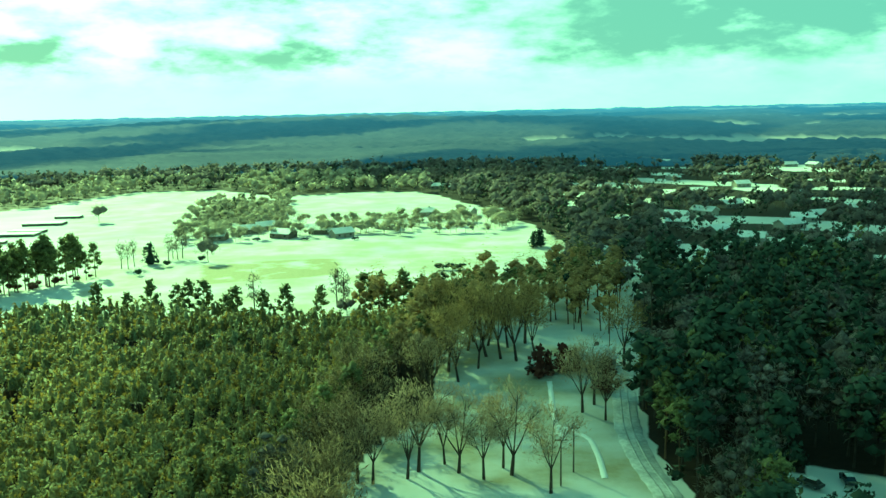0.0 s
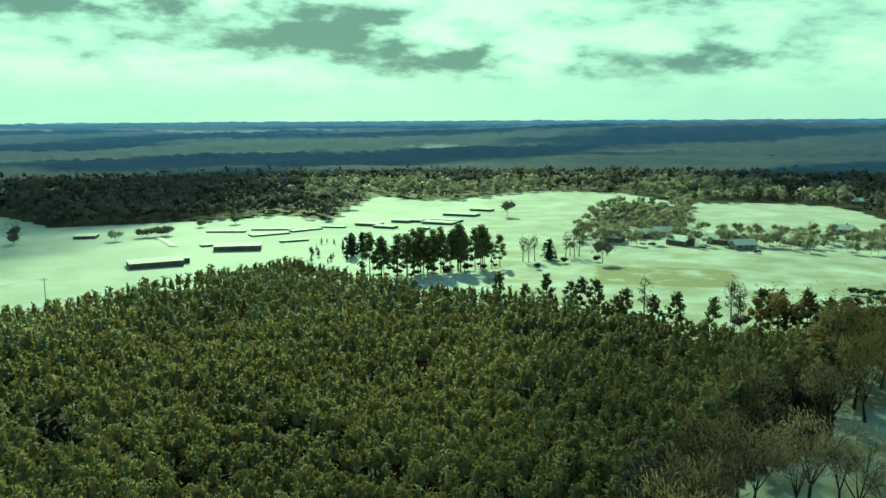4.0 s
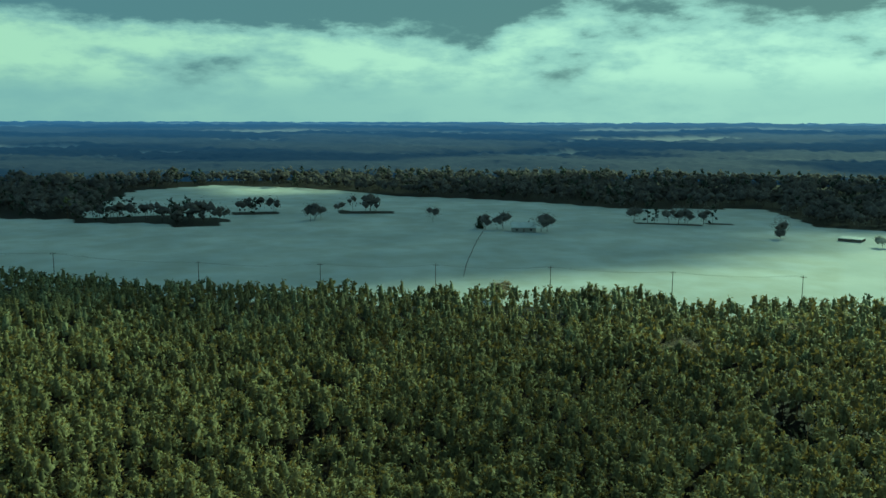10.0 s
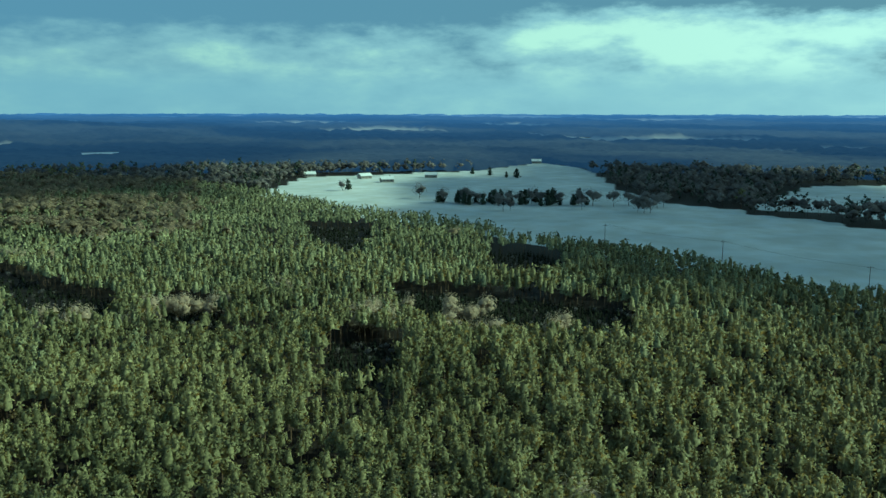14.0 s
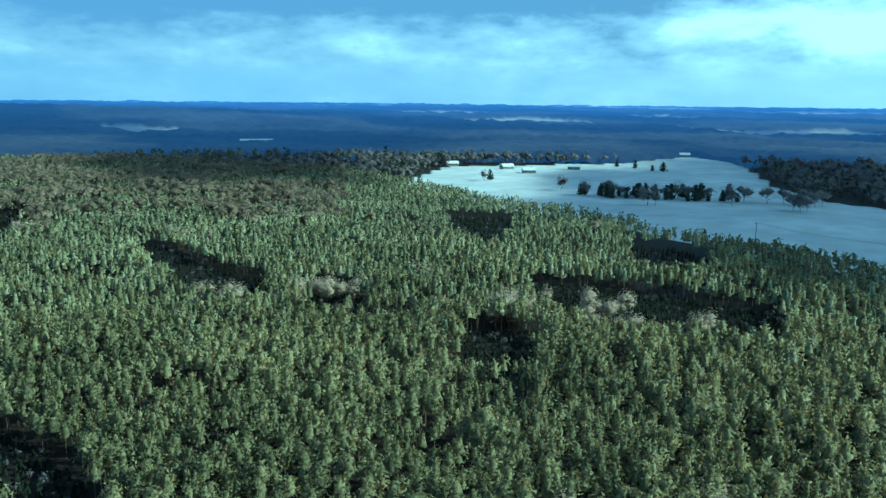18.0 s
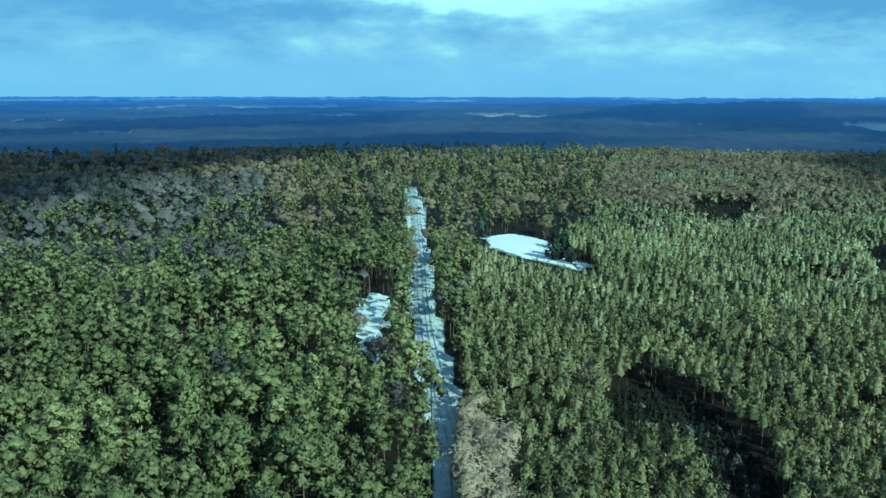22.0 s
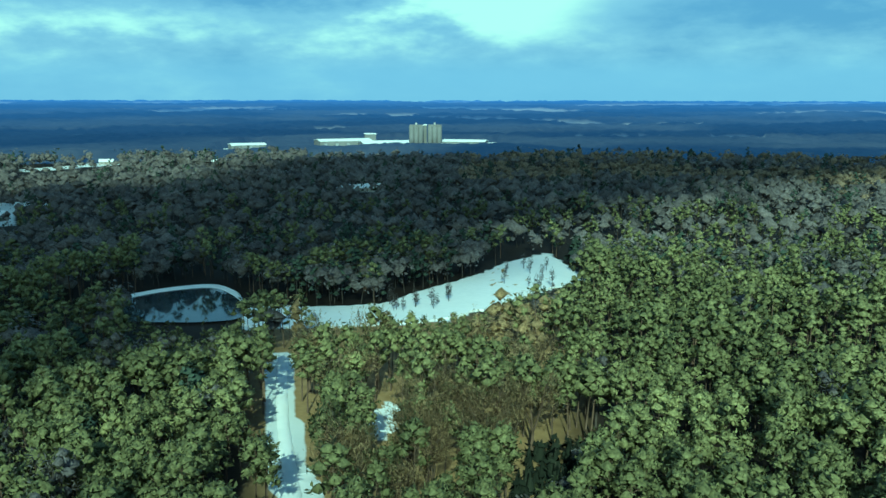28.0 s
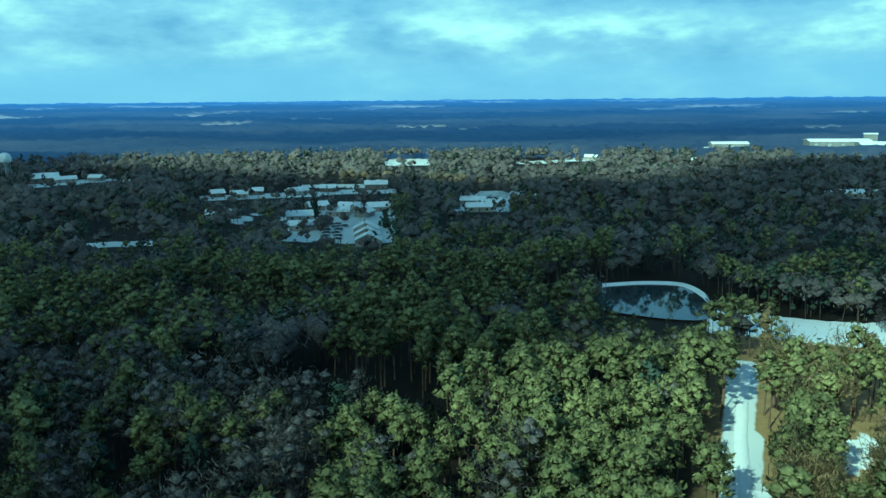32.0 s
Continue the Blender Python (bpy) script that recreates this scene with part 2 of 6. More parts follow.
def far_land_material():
    """The backdrop beyond the near country: dark woods, haze put in as a bluish glow."""
    m = material("hazed_far_backdrop", (0.030, 0.036, 0.040), 0.95, 0.5, 0.004, 0.06, (0.066, 0.068, 0.068))
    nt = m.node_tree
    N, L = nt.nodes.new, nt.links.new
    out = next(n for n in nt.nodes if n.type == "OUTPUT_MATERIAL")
    # emission stands in for haze, stronger with distance
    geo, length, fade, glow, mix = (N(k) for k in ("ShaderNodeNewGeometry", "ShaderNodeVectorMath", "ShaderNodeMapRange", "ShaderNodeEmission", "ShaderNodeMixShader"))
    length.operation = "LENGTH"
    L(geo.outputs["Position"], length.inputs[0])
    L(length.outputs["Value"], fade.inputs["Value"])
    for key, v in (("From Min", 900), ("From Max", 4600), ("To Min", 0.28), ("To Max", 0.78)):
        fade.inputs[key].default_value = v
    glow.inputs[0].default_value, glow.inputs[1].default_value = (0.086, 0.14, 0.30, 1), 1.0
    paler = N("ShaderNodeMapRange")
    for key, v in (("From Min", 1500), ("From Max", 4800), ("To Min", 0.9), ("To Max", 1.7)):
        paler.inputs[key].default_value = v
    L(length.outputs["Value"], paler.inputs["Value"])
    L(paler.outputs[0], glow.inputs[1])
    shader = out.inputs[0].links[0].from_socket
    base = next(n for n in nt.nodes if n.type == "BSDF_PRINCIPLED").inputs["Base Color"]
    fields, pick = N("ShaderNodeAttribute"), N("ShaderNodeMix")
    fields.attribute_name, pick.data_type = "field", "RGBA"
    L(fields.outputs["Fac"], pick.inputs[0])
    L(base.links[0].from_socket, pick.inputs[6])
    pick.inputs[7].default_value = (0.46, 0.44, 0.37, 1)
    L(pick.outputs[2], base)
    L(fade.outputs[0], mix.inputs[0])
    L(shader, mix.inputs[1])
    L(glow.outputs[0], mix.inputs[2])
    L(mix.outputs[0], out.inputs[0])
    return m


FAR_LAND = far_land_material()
SNOW = material("snow", (0.80, 0.82, 0.84), 0.65, 0.06, 0.03, 0.5, (0.86, 0.87, 0.88), bump=0.15)
ROAD = material("snowy_road", (0.46, 0.49, 0.52), 0.7, 0.25, 0.15, 1.2, (0.68, 0.70, 0.72))
RUT = material("wet_wheel_track", (0.40, 0.42, 0.44), 0.5, 0.3, 0.3, 2.0)
ROOF = material("snow_covered_roof", (0.78, 0.80, 0.82), 0.7, 0.08, 0.3, 2.0)
WALL = material("pale_house_wall", (0.30, 0.285, 0.265), 0.85, 0.3, 0.1, 2.0, per_object=0.6)
BRICK = material("red_hall_wall", (0.30, 0.11, 0.07), 0.85, 0.3, 0.1, 2.0)
DARK_WALL = material("dark_shed_wall", (0.15, 0.13, 0.115), 0.85, 0.35, 0.2, 2.0)
# concrete darkened to carry cloud shade over the silos
CONCRETE = material("silo_concrete", (0.17, 0.172, 0.178), 0.85, 0.15, 0.08, 0.7)
GLASS = material("window_glass", (0.03, 0.035, 0.04), 0.12, 0.2, 0.5, 2.0, spec=0.6)
WATER = material("pond_water", (0.035, 0.045, 0.055), 0.06, 0.2, 0.05, 0.3, spec=0.5)
POLE = material("weathered_pole_wood", (0.13, 0.11, 0.09), 0.9, 0.3, 1.0, 6.0)
PAINT = material("dark_car_paint", (0.035, 0.04, 0.05), 0.3, 0.2, 1.0, 4.0, spec=0.5)
TYRE = material("tyre_rubber", (0.02, 0.02, 0.02), 0.9, 0.2, 2.0, 8.0)
METAL = material("grey_metal", (0.35, 0.36, 0.37), 0.45, 0.2, 0.5, 4.0, metal=0.7)


def ground_material():
    """Snow where the land lies open, leaf litter and thin snow under the woods, tan grass coming through."""
    m = bpy.data.materials.new("snowy_ground")
    m.use_nodes = True
    nt = m.node_tree
    nt.nodes.clear()
    N, L = nt.nodes.new, nt.links.new
    geo = N("ShaderNodeNewGeometry")

    def noise_tex(scale, detail=5.0):
        n = N("ShaderNodeTexNoise")
        n.inputs["Scale"].default_value, n.inputs["Detail"].default_value = scale, detail
        L(geo.outputs["Position"], n.inputs["Vector"])
        return n.outputs["Fac"]

    def ramp(out, lo, hi):
        r = N("ShaderNodeMapRange")
        r.inputs["From Min"].default_value, r.inputs["From Max"].default_value = lo, hi
        L(out, r.inputs["Value"])
        return r.outputs[0]

    def mix(fac, c1, c2):
        x = N("ShaderNodeMix")
        x.data_type = "RGBA"
        L(fac, x.inputs[0])
        for i, c in ((6, c1), (7, c2)):
            if isinstance(c, tuple):
                x.inputs[i].default_value = (*c, 1)
            else:
                L(c, x.inputs[i])
        return x.outputs[2]

    snow = mix(ramp(noise_tex(0.02), 0.35, 0.65), (0.54, 0.57, 0.60), (0.71, 0.73, 0.75))
    grass = mix(noise_tex(1.1), (0.24, 0.23, 0.15), (0.42, 0.39, 0.27))
    # leaf litter darkened below its own tone, for shade between the trees
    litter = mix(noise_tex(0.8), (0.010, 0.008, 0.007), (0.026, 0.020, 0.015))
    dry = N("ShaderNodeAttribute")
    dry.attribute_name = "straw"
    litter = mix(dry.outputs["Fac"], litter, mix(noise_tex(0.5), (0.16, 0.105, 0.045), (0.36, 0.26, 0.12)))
    at, gr = N("ShaderNodeAttribute"), N("ShaderNodeAttribute")
    at.attribute_name, gr.attribute_name = "snow", "grass"
    tuft = N("ShaderNodeMath")
    tuft.operation = "MULTIPLY"
    L(ramp(noise_tex(0.06, 9.0), 0.35, 0.62), tuft.inputs[0])
    L(gr.outputs["Fac"], tuft.inputs[1])
    openland = mix(tuft.outputs[0], snow, grass)
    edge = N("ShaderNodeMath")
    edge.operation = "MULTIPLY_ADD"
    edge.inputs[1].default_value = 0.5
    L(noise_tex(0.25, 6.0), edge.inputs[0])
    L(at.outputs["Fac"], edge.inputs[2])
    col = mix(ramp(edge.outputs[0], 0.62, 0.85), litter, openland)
    b = N("ShaderNodeBsdfPrincipled")
    b.inputs["Roughness"].default_value = 0.75
    b.inputs["Specular IOR Level"].default_value = 0.15
    L(col, b.inputs["Base Color"])
    bp = N("ShaderNodeBump")
    bp.inputs["Strength"].default_value, bp.inputs["Distance"].default_value = 0.3, 0.4
    L(noise_tex(0.4, 6.0), bp.inputs["Height"])
    L(bp.outputs[0], b.inputs["Normal"])
    out = N("ShaderNodeOutputMaterial")
    L(b.outputs[0], out.inputs[0])
    return m


GROUND = ground_material()

# ---- the plan: headings in degrees to the left, distances in metres from under the camera ----


def at(heading, d):
    a = radians(heading)
    return -math.sin(a) * d, math.cos(a) * d


def polar(x, y):
    h = np.degrees(np.arctan2(-x, y))
    return np.where(h < -60, h + 360, h), np.hypot(x, y)


def curve(pairs):
    p = np.array(pairs, float)
    return lambda h: np.interp(h, p[:, 0], p[:, 1])


def inside(h, d, corners):
    """Whether places lie in an outline given by headings and distances."""
    c = [at(a, r) for a, r in corners]
    x, y = -np.sin(np.radians(h)) * d, np.cos(np.radians(h)) * d
    hit = np.zeros(np.shape(x), bool)
    for (x0, y0), (x1, y1) in zip(c, c[1:] + c[:1]):
        cross = (y0 > y) != (y1 > y)
        hit ^= cross & (x < (x1 - x0) * (y - y0) / (y1 - y0 + 1e-9) + x0)
    return hit


def near_line(h, d, line, width):
    x, y = -np.sin(np.radians(h)) * d, np.cos(np.radians(h)) * d
    p = [at(a, r) for a, r in line]
    best = np.full(np.shape(x), 1e9)
    for (x0, y0), (x1, y1) in zip(p, p[1:]):
        dx, dy = x1 - x0, y1 - y0
        t = np.clip(((x - x0) * dx + (y - y0) * dy) / (dx * dx + dy * dy), 0, 1)
        best = np.minimum(best, np.hypot(x - x0 - t * dx, y - y0 - t * dy))
    return best < width / 2


def wave(x, y, size, seed=0):
    """Smooth waves of about that size between -1 and 1, for whole arrays of places."""
    r = np.random.RandomState(seed)
    out = 0.0
    for _ in range(7):
        a, ph, s = r.uniform(0, 6.283), r.uniform(0, 6.283), size * r.uniform(0.5, 1.8)
        out = out + np.sin((x * math.cos(a) + y * math.sin(a)) * 6.283 / s + ph)
    return out / 3.2


def rise(d):
    u = np.clip((d - 1300) / 3500, 0, 1)
    return 44 * u * u * (3 - 2 * u)


def ridge(x, y):
    """Two long wooded hills below the skyline."""
    h, d = polar(x, y)
    return (34 * np.exp(-((h - 8) / 22) ** 2) + 30 * np.exp(-((h - 154) / 17) ** 2)) * np.exp(-((d - 2300) / 520) ** 2)


# far edge of the young pine plantation
PLANT_EDGE = curve([(-2, 250), (7, 245), (14, 262), (22, 285), (28, 288), (33, 325), (37.5, 356), (42.6, 337), (46.7, 316), (52, 302), (57, 288),
                    (66, 293), (80, 292), (90, 303), (94.6, 314), (99.5, 341), (109, 384), (115, 427), (120.5, 483), (126, 525),
                    (131.5, 656), (136, 740), (145, 850), (151, 950), (165, 960), (175, 900)])
# where the woods beyond the open land begin
WOODS_EDGE = curve([(-30, 330), (-13, 330), (-8.5, 405), (-6, 470), (1.6, 672), (6, 690), (11, 665), (15, 750), (20, 772), (25, 690), (28, 675),
                    (31, 715), (34.5, 548), (37.5, 585), (43, 567), (52, 565), (55, 668), (63.6, 640), (72, 688), (79, 727), (84, 800),
                    (91, 875), (96, 818), (99.5, 600), (104.5, 625), (108, 735), (110, 1000), (113, 1115), (117, 960), (121.5, 900),
                    (128.6, 865), (131.5, 700)])
ROAD_LINE = [(175.0, 90), (175.0, 133), (175.4, 152), (176.1, 168), (176.7, 189), (177.4, 226), (177.7, 265), (177.8, 318), (177.9, 367),
             (178.0, 433), (178.2, 500), (178.4, 598)]
LANE_LINE = [(-18.5, 90), (-16.8, 125), (-15.6, 138), (-13.9, 150), (-12.7, 167), (-12.4, 188), (-12.5, 214), (-12.7, 236), (-13.0, 300), (-14.5, 380)]
TRACK_LINE = [(226.8, 90), (227.4, 122), (228.0, 138), (228.3, 150), (228.5, 165), (228.5, 190), (228.3, 212)]
YARD = [(9.0, 90), (8, 141), (4.5, 160), (1.2, 174), (0.6, 196), (0.4, 222), (-4, 230), (-9, 225), (-12.5, 216), (-13, 165), (-16, 138), (-18, 90)]
EAST_YARD = [(-22.5, 150), (-25.5, 160), (-31, 158), (-31, 146), (-23, 143)]
FRONT_YARD = [(-18, 300), (-14.5, 330), (-13, 372), (-15, 400), (-20.5, 425), (-21, 405), (-17, 350)]
CLEARING = [(231, 262), (229, 266), (226, 261), (221.3, 262), (218.9, 280), (214.6, 308), (213, 330), (209.9, 356), (207.3, 302), (210.3, 284),
            (212.6, 268), (216.5, 245), (220.5, 238), (226.4, 236), (231, 240)]
POND = [(241.8, 268), (239.3, 284), (236, 294), (232.6, 297), (231.2, 277), (230.4, 258), (231.3, 248), (234.6, 249), (239.2, 258)]
BANK = [(243.2, 266), (240, 289), (236, 301), (232.2, 305), (230.1, 282), (230.0, 258), (231.3, 247), (234.6, 248), (239.3, 257)]
ROADSIDE = [(182.4, 254), (181.2, 274), (179.9, 266), (179.8, 212), (181.4, 202), (182.4, 226)]
CROFT = [(173.4, 384), (171.7, 396), (169.3, 380), (167.6, 336), (165.9, 325), (166.8, 314), (170.6, 336), (172.9, 358)]
GLADE = [(222.4, 153), (222.2, 168), (220.9, 174), (219.9, 165), (221.0, 156)]
HOMES = [(259.6, 470), (256, 515), (252.4, 505), (252.4, 384), (256.2, 384), (259.6, 396)]
STRIPS = [[(265, 575), (252, 590), (252, 618), (265, 604)], [(248, 488), (246.5, 600), (244.0, 590), (244.2, 490)],
          [(252.8, 905), (249.6, 912), (249.6, 830), (252.4, 818)], [(244, 830), (238, 900), (238, 940), (244, 862)],
          [(232.4, 1010), (228.3, 1020), (229.5, 1260), (232, 1130)], [(272, 402), (268, 398), (268.3, 415), (272, 418)],
          [(275, 715), (270, 745), (270, 770), (275, 765)], [(270.4, 1262), (266.2, 1258), (266.2, 1300), (270.4, 1300)], [(226, 1075), (213, 1090), (213.5, 1290), (226, 1250)],
          [(-11, 960), (-16.5, 970), (-16.5, 1020), (-11, 1010)], [(-13, 735), (-22, 690), (-22, 720), (-13, 790)],
          [(-15, 480), (-24, 490), (-24, 520), (-15, 512)], [(-21.5, 900), (-24.5, 900), (-24.5, 935), (-22, 940)], [(262.6, 456), (261.0, 492), (261.6, 496), (263.2, 462)],
          [(224.2, 588), (221.6, 595), (221.6, 612), (224.2, 606)], [(258.5, 640), (252.8, 625), (252.8, 650), (258.5, 660)]]
# bare brush inside the plantation
BRUSH = [[(175, 100), (171.2, 100), (171.2, 142), (174, 158), (175, 150)], [(124, 96), (117, 96), (118, 119), (122, 121)],
         [(61.2, 216), (57, 222), (57, 232), (61.2, 229)], [(126, 240), (123, 242), (123, 252), (126, 254)], [(139, 268), (134, 266), (134, 274), (139, 276)]]
BRUSH_CLUMPS = [(144.6, 264, 11), (138.5, 279, 6), (130.9, 295, 14), (124.2, 258, 8), (117.9, 252, 9), (112.6, 232, 8), (117.1, 228, 7), (155.7, 438, 12),
                (150.7, 452, 9), (141.9, 437, 8), (109.7, 132, 3), (139.2, 262, 4), (71.8, 303, 4), (65.5, 288, 4), (53.1, 252, 5), (147, 400, 8), (158.5, 395, 9)]
# copses that stand out on the open land
COPSES = [[(99.8, 612), (99.8, 578), (93, 553), (90.3, 553), (90.3, 578), (94, 600)], [(90, 595), (87, 592), (87, 612), (90, 615)],
          [(83, 590), (79.3, 583), (79.3, 605), (83, 612)], [(63.4, 548), (56.5, 552), (56.5, 562), (63.4, 558)],
          [(17.2, 520), (11, 505), (10, 640), (15, 660)], [(94, 540), (90.6, 540), (90.6, 556), (94, 556)]]
# gaps in the canopy, where older growth was felled
GAPS = [[(149.8, 366), (147.3, 340), (145, 300), (142.8, 286), (140.3, 268), (143.6, 255), (147, 288)], [(139.3, 256), (136.5, 268), (134.5, 256), (136.9, 232)],
        [(128.8, 195), (126, 209), (121.8, 201), (125.5, 181)], [(123.2, 268), (118.6, 260), (113, 254), (106, 244), (107, 226), (116.7, 226), (122.4, 247)],
        [(116.9, 342), (113.6, 347), (110.6, 320), (114.2, 300)], [(129, 419), (124, 416), (126.2, 345)],
        [(165.5, 152), (162, 170), (157, 155), (153.5, 131), (152, 112), (156, 116), (159, 142)], [(161, 520), (158.6, 460), (155, 476), (158, 408)],
        [(213, 104), (211, 130), (208.4, 137), (204.8, 139), (205, 131), (209, 124), (210.5, 104)], [(263, 168), (257.8, 171), (250.5, 155), (248, 148), (250, 140), (258, 155), (263, 160)],
        [(54, 168), (50.5, 166), (51, 158), (54.2, 160)]]


def suburb_open(h, d):
    """Snowy lawns and lots between the trees of the suburb."""
    x, y = -np.sin(np.radians(h)) * d, np.cos(np.radians(h)) * d
    return (h < -8) & (h > -34) & (d > 318) & (d < 1120) & (wave(x, y, 62, 41) + 0.5 * wave(x, y, 190, 42) > 0.55)


def open_land(h, d):
    """Where no wood stands: fields, yards, roads, clearings."""
    o = (h > -8.5) & (h < 131.6) & (d > PLANT_EDGE(h) + 3) & (d < WOODS_EDGE(h))
    o &= ~((h < 7) & (d < 268 + np.clip(-h, 0, 10) * 6))
    for c in COPSES:
        o &= ~inside(h, d, c)
    for c in (YARD, EAST_YARD, FRONT_YARD, CLEARING, BANK, ROADSIDE, CROFT, GLADE, HOMES, *STRIPS):
        o |= inside(h, d, c)
    o |= suburb_open(h, d)
    o |= near_line(h, d, ROAD_LINE, 8.2) | near_line(h, d, LANE_LINE, 7.5) | near_line(h, d, TRACK_LINE, 6.6)
    return o


def clear(h, d, tall):
    """Where no tree of that height stands: on open land and just this side of the openings in the woods."""
    o = open_land(h, d)
    for k in (0.2, 0.35, 0.5, 0.62, 0.75, 0.88, 1.0):
        e = d * EYE / (EYE - 0.85 * tall * k)
        for c in (CLEARING, POND, CROFT, GLADE, HOMES, ROADSIDE, EAST_YARD, *STRIPS):
            o |= inside(h, e, c) & ~((h > 226.3) & (h < 231) & (d > 208)) & ~((h > 238.4) & (h < 242) & (d < 250))
        if k == 0.5:
            o |= suburb_open(h, e)
    return o


def headroom(h, d, tall):
    """How far trees of that height must stay lower to leave the openings behind them in view; 0 where none stands."""
    return np.where(~clear(h, d, tall), 1.0, np.where(~clear(h, d, tall * 0.55), 0.55, np.where(~clear(h, d, tall * 0.3), 0.3, np.where(open_land(h, d), 0.0, 0.18))))


def brush(h, d):
    g = np.zeros(np.shape(h), bool)
    for c in BRUSH:
        g |= inside(h, d, c)
    return g


def gap(h, d):
    g = np.zeros(np.shape(h), bool)
    for c in GAPS:
        for k in (1.0, 1.06, 1.12):
            g |= inside(h, d / k, c)
    return g


def far_open(x, y, d):
    """Fields among the distant woods, long and thin as seen from here."""
    h = np.degrees(np.arctan2(-x, y))
    v = np.sin(np.log(np.maximum(d, 1)) * 19 + 1.2 * np.sin(np.radians(h) * 4 + 1) + 1.4 * np.sin(np.radians(h) * 11) + 0.5 * np.sin(np.radians(h) * 37))
    v = v + 0.8 * wave(x, y, 800, 5) + 0.25 * wave(x, y, 160, 6)
    return (v > 1.45 - 0.7 * np.clip((d - 1500) / 2000, 0, 1)) & (d > 1400) & (ridge(x, y) < 9)


def raw_mesh(name, verts, tris, mats, mat_index=None, attrs=None, smooth=False, normals=None):
    me = bpy.data.meshes.new(name)
    verts, tris = np.asarray(verts, np.float32), np.asarray(tris, np.int32)
    k = tris.shape[1]
    me.vertices.add(len(verts))
    me.vertices.foreach_set("co", verts.ravel())
    me.loops.add(tris.size)
    me.loops.foreach_set("vertex_index", tris.ravel())
    me.polygons.add(len(tris))
    me.polygons.foreach_set("loop_start", np.arange(0, tris.size, k, dtype=np.int32))
    for m in mats:
        me.materials.append(m)
    if mat_index is not None:
        me.polygons.foreach_set("material_index", np.asarray(mat_index, np.int32))
    me.polygons.foreach_set("use_smooth", np.full(len(tris), smooth))
    for key, values in (attrs or {}).items():
        me.attributes.new(key, "FLOAT", "POINT").data.foreach_set("value", np.asarray(values, np.float32))
    me.update(calc_edges=True)
    if normals is not None:
        me.attributes.new("custom_normal", "FLOAT_VECTOR", "POINT").data.foreach_set("vector", np.asarray(normals, np.float32).ravel())
    return me


def flatten(bm, name, mat):
    me = bpy.data.meshes.new(name)
    bm.to_mesh(me)
    bm.free()
    me.materials.append(mat)
    return me


def part(name, bm, mat, parent, label=""):
    """Links a bmesh as one mesh object under a thing or under a part."""
    ob = new(name, flatten(bm, name, mat))
    ob.parent = parent
    return tagged(ob, label) if label else ob


def thing(name, m, label, category, group=""):
    ob = new(name)
    ob.matrix_basis = m
    ob.empty_display_size = 0.5
    return tagged(ob, label, category, group)


# ---- the ground ----


def ground_height(x, y, d):
    return rise(d) + ridge(x, y) + 0.35 * wave(x, y, 160, 3) * np.clip((d - 60) / 60, 0, 1) * np.clip((1100 - d) / 300, 0, 1)


def lift(x, y):
    d = math.hypot(x, y)
    return float(ground_height(np.array([x]), np.array([y]), np.array([d]))[0])


def build_ground():
    rings = np.concatenate([[0.0, 40.0, 80.0], np.arange(100, 420, 4.0), np.arange(420, 900, 10.0), np.geomspace(900, 4880, 40)])
    n = 560
    hs = np.linspace(0, 360, n, endpoint=False) - 60
    H, D = np.meshgrid(hs, rings)
    x, y = -np.sin(np.radians(H)) * D, np.cos(np.radians(H)) * D
    z = ground_height(x, y, D)
    hh, dd = H.ravel(), D.ravel()
    o = open_land(hh, dd) | far_open(x.ravel(), y.ravel(), dd)
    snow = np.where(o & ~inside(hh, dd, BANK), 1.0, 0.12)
    grass = np.where((hh > -10) & (hh < 24) & (dd > 250) & (dd < 800), np.where(dd < 440, 0.7, 0.45), np.where((hh > 50) & (hh < 132), 0.3, 0.10))
    grass = np.where((hh > 7) & (hh < 16) & (dd > 335) & (dd < 375), 2.2, grass)
    grass = np.where(inside(hh, dd, YARD) & (dd > 138), 0.95, grass)
    grass = np.where(dd > 1300, 0.95, grass)
    straw = np.clip(np.minimum((hh - 206) / 4, (232 - hh) / 3), 0, 1) * np.clip((255 - dd) / 20, 0, 1) * np.clip((dd - 60) / 30, 0, 1)
    snow = np.where((hh > -13) & (hh < -0.5) & (dd > 205) & (dd < 330), 0.75, snow)
    i = np.arange(len(rings) - 1)[:, None] * n + np.arange(n)[None]
    j = np.arange(len(rings) - 1)[:, None] * n + (np.arange(n)[None] + 1) % n
    q = np.stack([i, j, j + n, i + n], -1).reshape(-1, 4)
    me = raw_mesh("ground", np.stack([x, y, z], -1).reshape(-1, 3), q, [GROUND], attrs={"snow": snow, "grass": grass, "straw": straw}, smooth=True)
    tagged(new("ground", me), "gently rolling ground under patchy snow and leaf litter", "ground", kind="structure")


build_ground()


